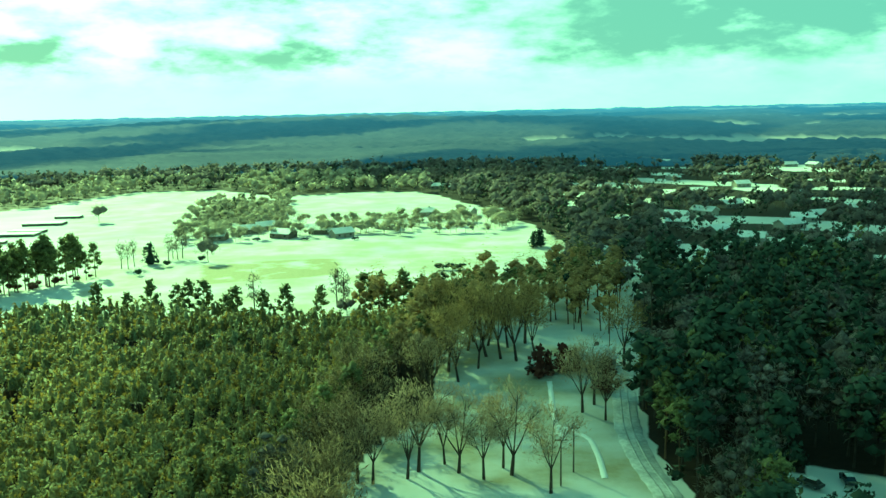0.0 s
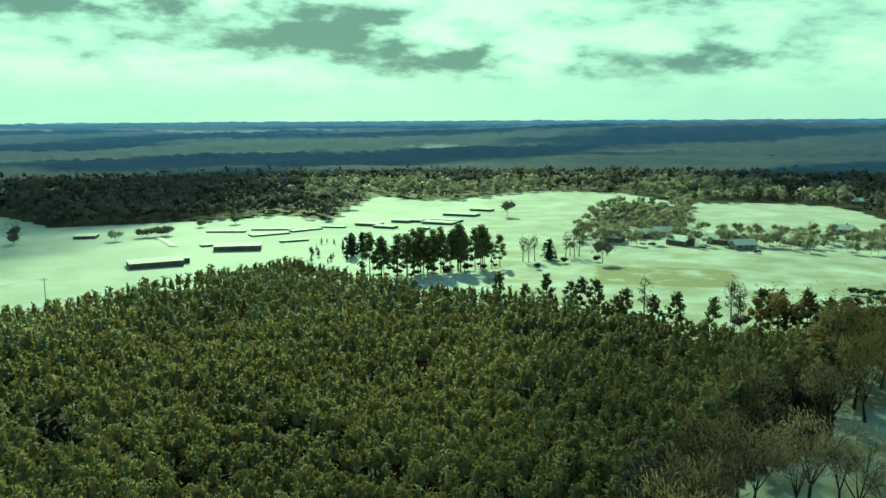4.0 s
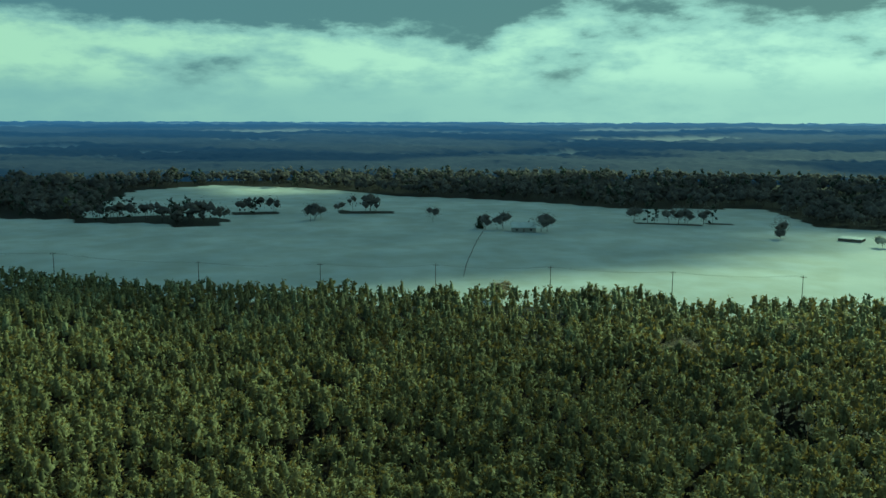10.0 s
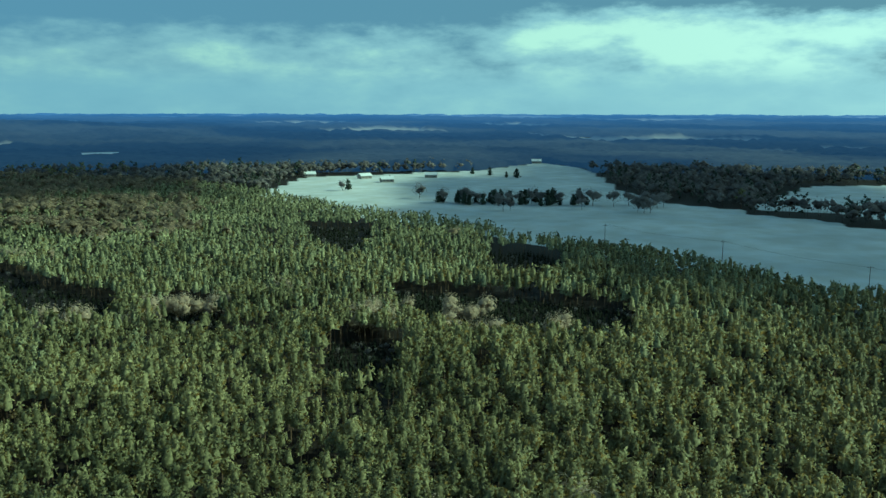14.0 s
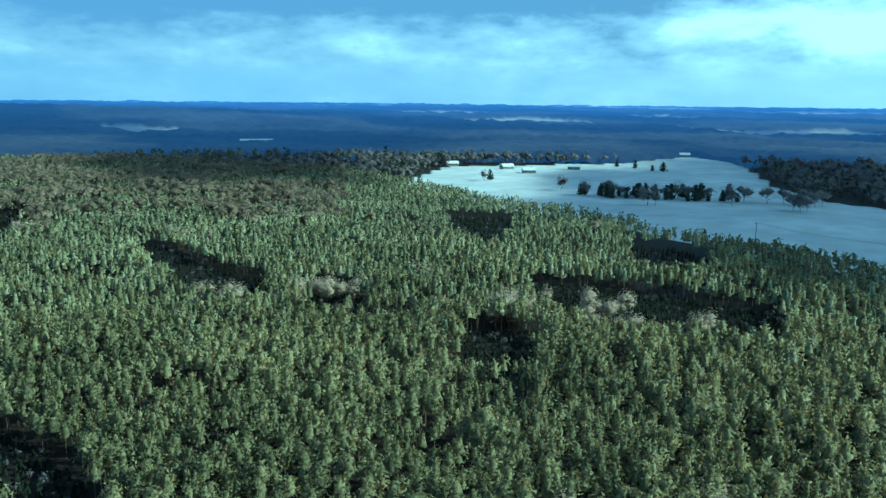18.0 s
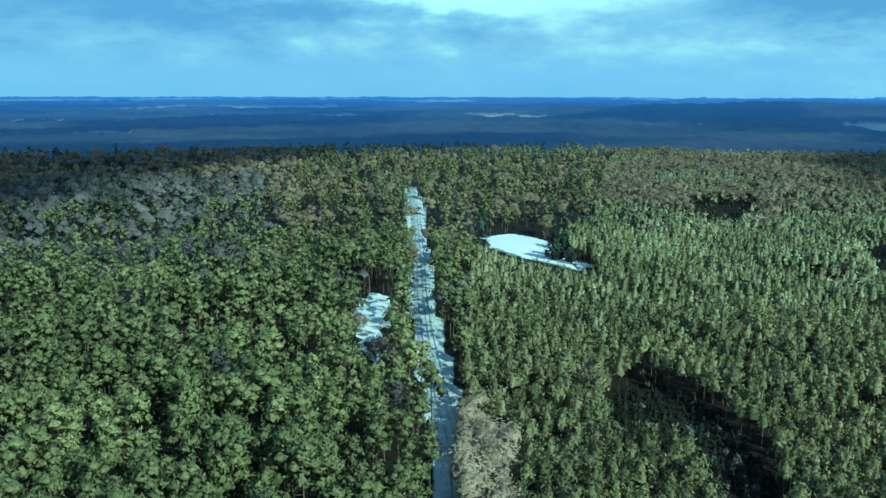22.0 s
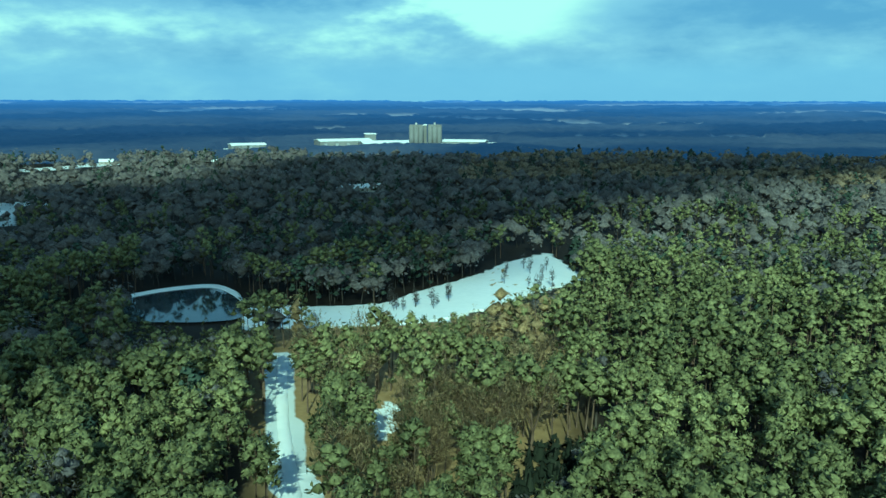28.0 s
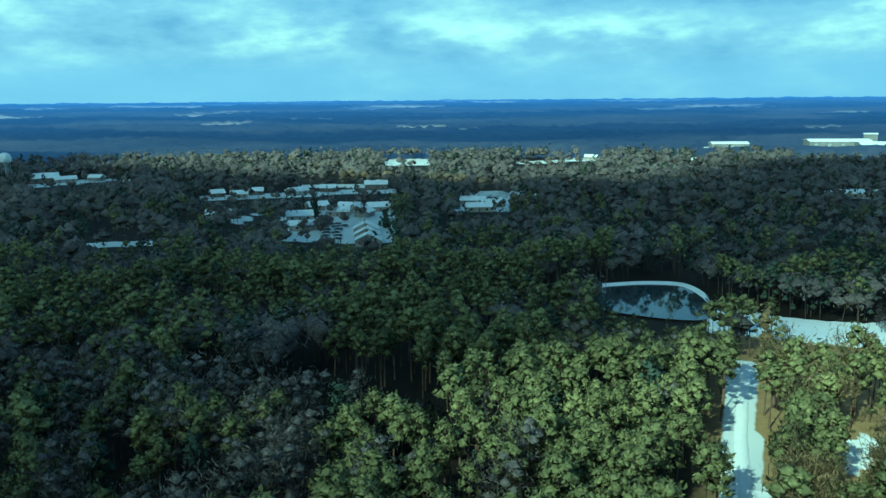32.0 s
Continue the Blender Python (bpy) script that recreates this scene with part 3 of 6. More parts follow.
def shade_deck():
    """Broken low cloud added overhead, out of view; seed picked for where shadows fall."""
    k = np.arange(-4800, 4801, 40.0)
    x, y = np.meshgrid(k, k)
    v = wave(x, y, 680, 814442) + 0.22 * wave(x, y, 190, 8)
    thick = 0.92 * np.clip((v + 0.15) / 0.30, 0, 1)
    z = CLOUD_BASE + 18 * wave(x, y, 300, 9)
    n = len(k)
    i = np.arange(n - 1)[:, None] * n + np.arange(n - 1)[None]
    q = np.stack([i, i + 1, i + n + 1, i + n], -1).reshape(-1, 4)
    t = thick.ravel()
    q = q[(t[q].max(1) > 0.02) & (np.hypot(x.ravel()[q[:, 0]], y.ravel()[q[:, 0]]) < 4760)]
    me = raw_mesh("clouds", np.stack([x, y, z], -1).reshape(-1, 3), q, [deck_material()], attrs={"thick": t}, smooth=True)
    tagged(new("clouds", me), "added deck of broken grey cloud, unseen, that shades the land", "clouds", kind="structure")


shade_deck()


def canopy_sheet(name, near, far, rings, n, jitter, mat, label, kind):
    """The canopy of distant woods, one uneven sheet of crowns with its gaps."""
    rings = np.geomspace(near, far, rings)
    hs = np.linspace(-40, 300, n)
    H, D = np.meshgrid(hs, rings)
    r = np.random.RandomState(4)
    D = D * (1 + r.uniform(-0.004, 0.004, D.shape))
    x, y = -np.sin(np.radians(H)) * D, np.cos(np.radians(H)) * D
    field = far_open(x, y, D)
    wood = ~(open_land(H, D) | (field & (D < 1310)))
    z = rise(D) + ridge(x, y) + np.where(wood, (8.5 + 3.5 * wave(x, y, 240, 8) + r.uniform(-jitter, jitter, D.shape)) * np.where((D > 1310) & (near > 1000), np.where(field, 0.1, 0.8), 1.0), -4)
    z[0] -= 12
    i = np.arange(len(rings) - 1)[:, None] * n + np.arange(n - 1)[None]
    keep = (wood[:-1, :-1] | wood[1:, :-1] | wood[:-1, 1:] | wood[1:, 1:]).ravel()
    q = np.stack([i, i + 1, i + n + 1, i + n], -1).reshape(-1, 4)[keep]
    me = raw_mesh(name, np.stack([x, y, z], -1).reshape(-1, 3), q, [mat], attrs={"field": np.where(field, 1.0, 0.0).ravel()}, smooth=True)
    tagged(new(name, me), label, "woods", kind=kind)


# both sheets carry the haze glow in their material
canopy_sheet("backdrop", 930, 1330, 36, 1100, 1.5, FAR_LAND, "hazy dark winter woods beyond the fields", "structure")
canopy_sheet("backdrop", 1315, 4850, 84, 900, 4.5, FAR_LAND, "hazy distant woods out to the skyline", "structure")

# ---- trees ----


def stick(p, q, r0, r1, sides=3):
    p, q = np.array(p, float), np.array(q, float)
    w = q - p
    w /= np.linalg.norm(w) + 1e-9
    u = np.cross(w, (0.3, 0.9, 0.1) if abs(w[2]) > 0.7 else (0, 0, 1.0))
    u /= np.linalg.norm(u)
    v = np.cross(w, u)
    a = np.arange(sides) * 6.2832 / sides
    ring = np.cos(a)[:, None] * u + np.sin(a)[:, None] * v
    verts = np.concatenate([p + ring * r0, q + ring * r1])
    k = np.arange(sides)
    k2 = (k + 1) % sides
    return verts, np.concatenate([np.stack([k, k2, k2 + sides], -1), np.stack([k, k2 + sides, k + sides], -1)])


def merge(pieces):
    vs, fs, off = [], [], 0
    for v, f, *_ in pieces:
        vs.append(v)
        fs.append(f + off)
        off += len(v)
    return np.concatenate(vs), np.concatenate(fs)


def unit(v):
    return v / (np.linalg.norm(v, axis=-1, keepdims=True) + 1e-9)


def bark_normals(v):
    return unit(np.stack([v[:, 0], v[:, 1], np.full(len(v), 0.1)], -1))


def tufts(r, centres, out, size, slim=0.6, facing=0.0, stray=0.38, bend=0.18, soft=0.6):
    """Small bent leaf-shaped clumps, one at each place, shaded softly as one crown. facing: the share that lies over the crown like shingles, the rest points outwards."""
    n = len(centres)
    out = unit(out)
    d = unit(out + r.normal(0, stray, (n, 3)) + np.array([0, 0, 0.25]))
    s = unit(np.cross(d, r.normal(0, 1, (n, 3))))
    nn = np.cross(d, s)
    flat = (r.uniform(0, 1, n) < facing)[:, None]
    d, nn = np.where(flat, nn, d), np.where(flat, d, nn)
    L = size * r.uniform(0.6, 1.4, n)[:, None]
    a = centres - d * L * 0.5
    tip = centres + d * L * 0.5
    k = np.where(flat, -bend, bend)
    b = centres + s * L * slim * 0.5 + nn * L * k
    c = centres - s * L * slim * 0.5 + nn * L * k
    away = (np.sum(np.cross(b - a, tip - a) * out, 1) < 0)[:, None]
    b, c = np.where(away, c, b), np.where(away, b, c)
    face = unit(np.cross(b - a, tip - a))
    N = unit(out * soft + face * (1 - soft))
    v = np.stack([a, b, tip, c], 1).reshape(-1, 3)
    k = np.arange(n)[:, None] * 4
    return v, np.concatenate([k + np.array([[0, 1, 2]]), k + np.array([[0, 2, 3]])]), np.repeat(N, 4, 0)


def outward(v, f, N):
    """Faces turned so that they look the way their crown does."""
    g = np.cross(v[f[:, 1]] - v[f[:, 0]], v[f[:, 2]] - v[f[:, 0]])
    back = np.sum(g * N[f[:, 0]], 1) < 0
    f = f.copy()
    f[back] = f[back][:, ::-1]
    return v, f, N


def dense_cone(rs, h, r, base, shape, sides, rings):
    """The dense inside of a conifer's crown: a lumpy cone, scalloped by its boughs."""
    A, B = np.meshgrid(np.arange(sides) * 6.2832 / sides + rs.uniform(0, 6), np.linspace(0.0, 0.78, rings))
    A = A + (np.arange(rings) % 2)[:, None] * 3.1416 / sides
    rad = r * (1 - B) ** shape * (1 + 0.2 * np.sin(2 * A + rs.uniform(0, 6))) * rs.uniform(0.62, 0.98, A.shape)
    z = h * (base + (1 - base) * B) + rs.uniform(-0.04, 0.07, A.shape) * h
    v = np.concatenate([np.stack([np.cos(A) * rad, np.sin(A) * rad, z], -1).reshape(-1, 3), [[0, 0, h * 0.97]]])
    N = np.concatenate([unit(np.stack([np.cos(A), np.sin(A), 0.5 + 0.7 * B], -1).reshape(-1, 3)), [[0, 0, 1.0]]])
    k, k2 = np.arange(sides), (np.arange(sides) + 1) % sides
    f = []
    for i in range(rings - 1):
        lo, hi = i * sides, (i + 1) * sides
        f += [np.stack([k + lo, k2 + lo, k + hi], -1), np.stack([k2 + lo, k2 + hi, k + hi], -1)]
    top = (rings - 1) * sides
    f.append(np.stack([k + top, k2 + top, np.full(sides, len(v) - 1)], -1))
    return outward(v, np.concatenate(f), N)


def dense_lumps(rs, centres, radius, away):
    """The dense inside of boughs: a small uneven solid at each place."""
    axes = np.array([[1, 0, 0], [0, 1, 0], [-1, 0, 0], [0, -1, 0], [0, 0, 1], [0, 0, -1.0]])
    tri = np.array([[0, 1, 4], [1, 2, 4], [2, 3, 4], [3, 0, 4], [1, 0, 5], [2, 1, 5], [3, 2, 5], [0, 3, 5]])
    n = len(centres)
    a = rs.uniform(0, 6.283, n)
    turn = np.stack([np.stack([np.cos(a), -np.sin(a), 0 * a], -1), np.stack([np.sin(a), np.cos(a), 0 * a], -1), np.stack([0 * a, 0 * a, 1 + 0 * a], -1)], 1)
    p = np.einsum("nij,kj->nki", turn, axes)
    v = centres[:, None] + p * np.array([1, 1, 0.8]) * radius * rs.uniform(0.8, 1.2, (n, 6, 1))
    N = unit(p * 0.75 + away[:, None] * 0.5)
    f = (tri[None] + (np.arange(n) * 6)[:, None, None]).reshape(-1, 3)
    return outward(v.reshape(-1, 3), f, N.reshape(-1, 3))


def join_crown(*pieces):
    return (*merge(pieces), np.concatenate([p[2] for p in pieces]))


def pine(seed, h, r, base, n, size, shape=0.75, whorls=7, spiky=True):
    """A conifer: tapered trunk and whorls of needle clumps with gaps between. Returns trunk, crown."""
    rs = np.random.RandomState(seed)
    t = rs.beta(1.0, 1.2, n)
    t = (np.floor(t * whorls) + rs.uniform(0.1, 0.9, n) ** 1.2) / whorls
    arm = np.floor(t * whorls)
    arms = 5 if spiky else 6
    ang = np.round(rs.uniform(0, arms, n)) / arms * 6.283 + arm * 2.4 + rs.normal(0, 0.24, n)
    lean = 1 + 0.3 * np.sin(arm * 3.1 + np.round(ang) * 1.7 + seed)
    R = r * ((1 - t) ** shape) * lean * rs.uniform(0.3, 1.0, n) ** 0.55 + 0.10
    z = h * (base + (1 - base) * t) + R * 0.22
    wob = np.array([0.25 * math.sin(seed), 0.25 * math.cos(seed * 2.0)])
    c = np.stack([np.cos(ang) * R + wob[0] * t, np.sin(ang) * R + wob[1] * t, z], -1)
    out = np.stack([np.cos(ang), np.sin(ang), 0.45 + 1.2 * t], -1)
    crown = tufts(rs, c, out, size, 0.55 if spiky else 0.75, 0.55 if spiky else 0.8, 0.36 if spiky else 0.25, 0.18, 0.62)
    crown = join_crown(dense_cone(rs, h * 0.97, r * 0.56, base, shape, *((7, 3) if n > 28 else (6, 2) if n > 6 else (5, 1))), crown)
    trunk = stick((0, 0, -0.3), (wob[0], wob[1], h * 0.96), 0.011 * h + 0.02, 0.02, 5 if n > 90 else 3)
    return trunk, crown


def round_pine(seed, h, r, base, n, size, spiky=True):
    """An older pine with a broken, rounded, lumpy top on a long bare trunk."""
    rs = np.random.RandomState(seed)
    lumps = 12 if n > 80 else 9 if n > 40 else 7
    la = np.arange(lumps) * 2.4 + rs.uniform(-0.5, 0.5, lumps)
    lz = h * (base + 0.08 + (0.88 - base) * np.linspace(0, 1, lumps) ** 0.8)
    t = (lz / h - base) / (1 - base)
    lr = r * (0.72 * (1 - t ** 2.2) + 0.05) * rs.uniform(0.7, 1.15, lumps)
    k = rs.randint(0, lumps, n)
    p = rs.normal(0, 1, (n, 3))
    p /= np.linalg.norm(p, axis=1)[:, None]
    p[:, 2] = p[:, 2] * 0.75 + 0.2
    c = np.stack([np.cos(la[k]) * lr[k], np.sin(la[k]) * lr[k], lz[k]], -1) + p * (r * 0.46) * rs.uniform(0.6, 1, n)[:, None]
    away = c - np.array([0, 0, h * (base + 0.25)])
    away /= np.linalg.norm(away, axis=1)[:, None]
    crown = tufts(rs, c, p * 0.8 + away * 0.5, size, 0.5 if spiky else 0.7, 0.55 if spiky else 0.8, 0.32, 0.18, 0.7)
    mid = np.stack([np.cos(la) * lr, np.sin(la) * lr, lz], -1)
    crown = join_crown(dense_lumps(rs, mid, r * 0.30, unit(mid - np.array([0, 0, h * (base + 0.25)]))), crown)
    sticks = [stick((0, 0, -0.3), (0.2, 0.1, h * 0.9), 0.012 * h + 0.05, 0.04, 5 if n > 100 else 3)]
    for i in range(lumps if n > 100 else 0):
        sticks.append(stick((0.1, 0.1, lz[i] * 0.92), (math.cos(la[i]) * lr[i], math.sin(la[i]) * lr[i], lz[i]), 0.06, 0.03, 3))
    return merge(sticks), crown


def bare(seed, h, r, limbs, twigs, thick=0.045, twig=1.6, forks=3, haze=9):
    """A leafless tree: trunk, forking limbs and a broken dome of fine twigs."""
    rs = np.random.RandomState(seed)
    lean = rs.normal(0, 0.03, 2) * h
    fork = h * rs.uniform(0.18, 0.30)
    top = np.array([lean[0], lean[1], h * 0.86])
    sticks = [stick((0, 0, -0.3), (lean[0] * 0.4, lean[1] * 0.4, fork), 0.017 * h + 0.03, 0.012 * h, 5),
              stick((lean[0] * 0.4, lean[1] * 0.4, fork), top, 0.012 * h, 0.03, 4)]
    ends, ways = [], []
    for i in range(limbs):
        t = rs.uniform(0.0, 0.75)
        p = np.array([lean[0] * 0.4, lean[1] * 0.4, fork]) * (1 - t) + top * t
        a = i * 2.4 + rs.uniform(-0.4, 0.4)
        reach = r * rs.uniform(0.6, 1.0) * (1 - 0.5 * t)
        q = p + np.array([math.cos(a) * reach, math.sin(a) * reach, reach * rs.uniform(0.5, 1.1)])
        q[2] = min(q[2], h * 0.97)
        mid = p * 0.5 + q * 0.5 + np.array([0, 0, -0.08 * reach])
        if forks > 1:
            sticks += [stick(p, mid, 0.006 * h + 0.02, 0.05, 3), stick(mid, q, 0.05, 0.02, 3)]
        elif forks == 1:
            sticks.append(stick(p, q, 0.006 * h + 0.02, 0.03, 3))
        for k in range(3):
            f = rs.uniform(0.35, 1.0)
            s0 = p * (1 - f) + q * f
            e = s0 + rs.normal(0, 1, 3) * np.array([0.22, 0.22, 0.15]) * r + np.array([0, 0, 0.18 * r])
            if k < forks - 1 or forks == 3:
                sticks.append(stick(s0, e, 0.035, 0.012, 3))
            ends += [s0, e]
            ways += [e - s0, e - s0]
        ends.append(q)
        ways.append(q - p)
    if not forks:
        sticks = [stick((0, 0, -0.3), (lean[0], lean[1], h * 0.62), 0.014 * h, 0.05, 3)]
    ends, ways = np.array(ends), np.array(ways)
    k = rs.randint(0, len(ends), twigs)
    c = ends[k] + rs.normal(0, 1, (twigs, 3)) * np.array([0.17, 0.17, 0.13]) * r
    ball = rs.normal(0, 1, (twigs, 3))
    ball *= (rs.uniform(0.25, 1, twigs) ** 0.5 / np.linalg.norm(ball, axis=1))[:, None]
    fill = rs.uniform(0, 1, twigs) < 0.5
    c[fill] = (ball * np.array([r * 0.95, r * 0.95, h * 0.36]) + np.array([lean[0] * 0.7, lean[1] * 0.7, h * 0.62]))[fill]
    if not forks:
        lump = rs.normal(0, 1, (9, 3))
        lump /= np.linalg.norm(lump, axis=1)[:, None]
        k9 = rs.randint(0, 9, twigs)
        out9 = lump[k9] * 0.62 + ball * 0.55
        out9[:, 2] = np.where(rs.uniform(0, 1, twigs) < 0.72, np.abs(out9[:, 2] + 0.15), -np.abs(out9[:, 2]) * 0.8)
        c = out9 * np.array([r, r, h * 0.44]) + np.array([0, 0, h * 0.52])
    c[:, 2] = np.clip(c[:, 2], h * (0.22 if forks else 0.04), h * 1.0)
    w = ways[k] / (np.linalg.norm(ways[k], axis=1)[:, None] + 1e-6)
    if forks:
        crown = tufts(rs, c, w, twig, thick / twig * 1.3, 0.0, 0.55)
        # the finest twigs close to a haze round the branch ends
        mid = ends[rs.randint(0, len(ends), haze * 2)] * np.array([0.92, 0.92, 1])
        mid[:, 2] = np.clip(mid[:, 2], h * 0.4, h * 0.9)
        crown = crown if not haze else join_crown(dense_lumps(rs, mid, r * 0.2, unit(mid - np.array([0, 0, h * 0.45]))), crown)
    else:
        crown = tufts(rs, c, (c - np.array([0, 0, h * 0.45])) / r, twig, thick / twig * 2, 1.0, 0.10, 0.06)
        # the haze of twigs inside the crown closes to soft lumps
        if haze:
            mid = lump[:haze] * np.array([r, r, h * 0.3]) * 0.5 + np.array([0, 0, h * 0.56])
            crown = join_crown(dense_lumps(rs, mid, r * 0.42, unit(mid - np.array([0, 0, h * 0.4]))), crown)
    return merge(sticks), crown


def spreading(seed, h, r, twigs, size, slim):
    """A leafless shade tree: a short trunk that opens like a vase into curving limbs, boughs and a haze of fine twigs."""
    rs = np.random.RandomState(seed)
    fork = np.array([*rs.normal(0, 0.02 * h, 2), h * rs.uniform(0.2, 0.32)])
    sticks, ends, ways = [stick((0, 0, -0.3), fork, 0.022 * h + 0.04, 0.016 * h, 6)], [], []
    limbs = rs.randint(4, 7)
    for i in range(limbs):
        a = i * 6.283 / limbs + rs.uniform(-0.5, 0.5)
        reach, top = r * rs.uniform(0.25, 0.8), h * rs.uniform(0.72, 0.93)
        side = np.array([math.cos(a), math.sin(a), 0])
        mid = fork + side * reach * 0.5 + np.array([0, 0, (top - fork[2]) * 0.42])
        tip = fork + side * reach + np.array([0, 0, top - fork[2]])
        sticks += [stick(fork, mid, 0.010 * h + 0.02, 0.007 * h, 4), stick(mid, tip, 0.007 * h, 0.03, 3)]
        for k in range(5):
            f = rs.uniform(0.0, 0.9)
            p = mid * (1 - f) + tip * f
            b = a + rs.uniform(-1.5, 1.5)
            q = p + np.array([math.cos(b), math.sin(b), rs.uniform(0.5, 1.3)]) * r * rs.uniform(0.25, 0.5)
            q[2] = min(q[2], h * 0.97)
            sticks.append(stick(p, q, 0.06, 0.02, 3))
            for _ in range(2):
                e = q + rs.normal(0, 0.16 * r, 3) + np.array([0, 0, 0.1 * r])
                sticks.append(stick(p * 0.4 + q * 0.6, e, 0.03, 0.012, 3))
                ends += [q, e]
                ways += [q - p, e - q]
    ends, ways = np.array(ends), np.array(ways)
    k = rs.randint(0, len(ends), twigs)
    c = ends[k] + rs.normal(0, 1, (twigs, 3)) * np.array([0.17, 0.17, 0.14]) * r
    c[:, 2] = np.clip(c[:, 2], h * 0.38, h * 1.02)
    return merge(sticks), tufts(rs, c, unit(ways[k]) + unit(c - np.array([0, 0, h * 0.4])) * 0.5, size, slim, 0.0, 0.5, 0.08, 0.8)


def plant_stuff(name, label, protos, xy, scales, mats, seed, lean=0.03):
    """Many trees of one wood, joined into one mesh."""
    if len(xy) == 0:
        return
    r = np.random.RandomState(seed)
    pick = r.randint(0, len(protos), len(xy))
    vs, fs, ms, ts, ns, off = [], [], [], [], [], 0
    for i, (trunk, crown) in enumerate(protos):
        sel = np.where(pick == i)[0]
        if len(sel) == 0:
            continue
        v, f = merge([trunk, crown])
        nv = np.concatenate([bark_normals(trunk[0]), crown[2]])
        mi = np.concatenate([np.zeros(len(trunk[1]), int), np.ones(len(crown[1]), int)])
        n, k = len(sel), len(v)
        a = r.uniform(0, 6.283, n)
        s = scales[sel]
        wide = s * r.uniform(0.85, 1.15, n)
        ca, sa = np.cos(a)[:, None], np.sin(a)[:, None]
        lx, ly = r.normal(0, lean, n)[:, None], r.normal(0, lean, n)[:, None]
        zz = v[None, :, 2] * s[:, None]
        X = (v[None, :, 0] * ca - v[None, :, 1] * sa) * wide[:, None] + zz * lx + xy[sel, 0][:, None]
        Y = (v[None, :, 0] * sa + v[None, :, 1] * ca) * wide[:, None] + zz * ly + xy[sel, 1][:, None]
        d = np.hypot(xy[sel, 0], xy[sel, 1])
        Z = zz + ground_height(xy[sel, 0], xy[sel, 1], d)[:, None]
        vs.append(np.stack([X, Y, Z], -1).reshape(-1, 3))
        fs.append((f[None] + (np.arange(n) * k)[:, None, None]).reshape(-1, 3) + off)
        ms.append(np.tile(mi, n))
        ns.append(np.stack([nv[None, :, 0] * ca - nv[None, :, 1] * sa, nv[None, :, 0] * sa + nv[None, :, 1] * ca, np.tile(nv[:, 2], (n, 1))], -1).reshape(-1, 3))
        ts.append(np.repeat(r.uniform(0, 1, n), k))
        off += n * k
    me = raw_mesh(name, np.concatenate(vs), np.concatenate(fs), mats, np.concatenate(ms), {"tree": np.concatenate(ts)}, True, np.concatenate(ns))
    tagged(new(name, me), label, "woods", kind="stuff")


def grid(step, reach, seed, jitter=0.5):
    """Places in an uneven grid all round, out to that reach."""
    r = np.random.RandomState(seed)
    k = np.arange(-reach * 1.42, reach * 1.42, step)
    x, y = np.meshgrid(k, k)
    x, y = x * 0.9272 - y * 0.3746, x * 0.3746 + y * 0.9272
    x = x + r.uniform(-jitter, jitter, x.shape) * step
    y = y + r.uniform(-jitter, jitter, y.shape) * step
    return x.ravel(), y.ravel()


def tree_things(name, label, protos, xy, scales, mats, group, category="tree", seed=1):
    """Single trees, each a thing with its trunk and crown; alike ones share their meshes."""
    r = random.Random(seed)
    meshes = []
    for trunk, crown in protos:
        rs = np.random.RandomState(7)
        meshes.append((raw_mesh("trunk", trunk[0], trunk[1], [mats[0]]),
                       raw_mesh("crown", crown[0], crown[1], [mats[1]], None, {"tree": np.full(len(crown[0]), rs.uniform(0.2, 0.8))}, True, crown[2])))
    for (x, y), s in zip(xy, scales):
        tr, cr = r.choice(meshes)
        ob = thing(name, pose(x, y, lift(x, y), 0, 0, r.uniform(0, 360)), label, category, group)
        ob.scale = (s * r.uniform(0.9, 1.1), s * r.uniform(0.9, 1.1), s)
        for nm, me in (("trunk", tr), ("crown", cr)):
            c = new(nm, me)
            c.parent = ob


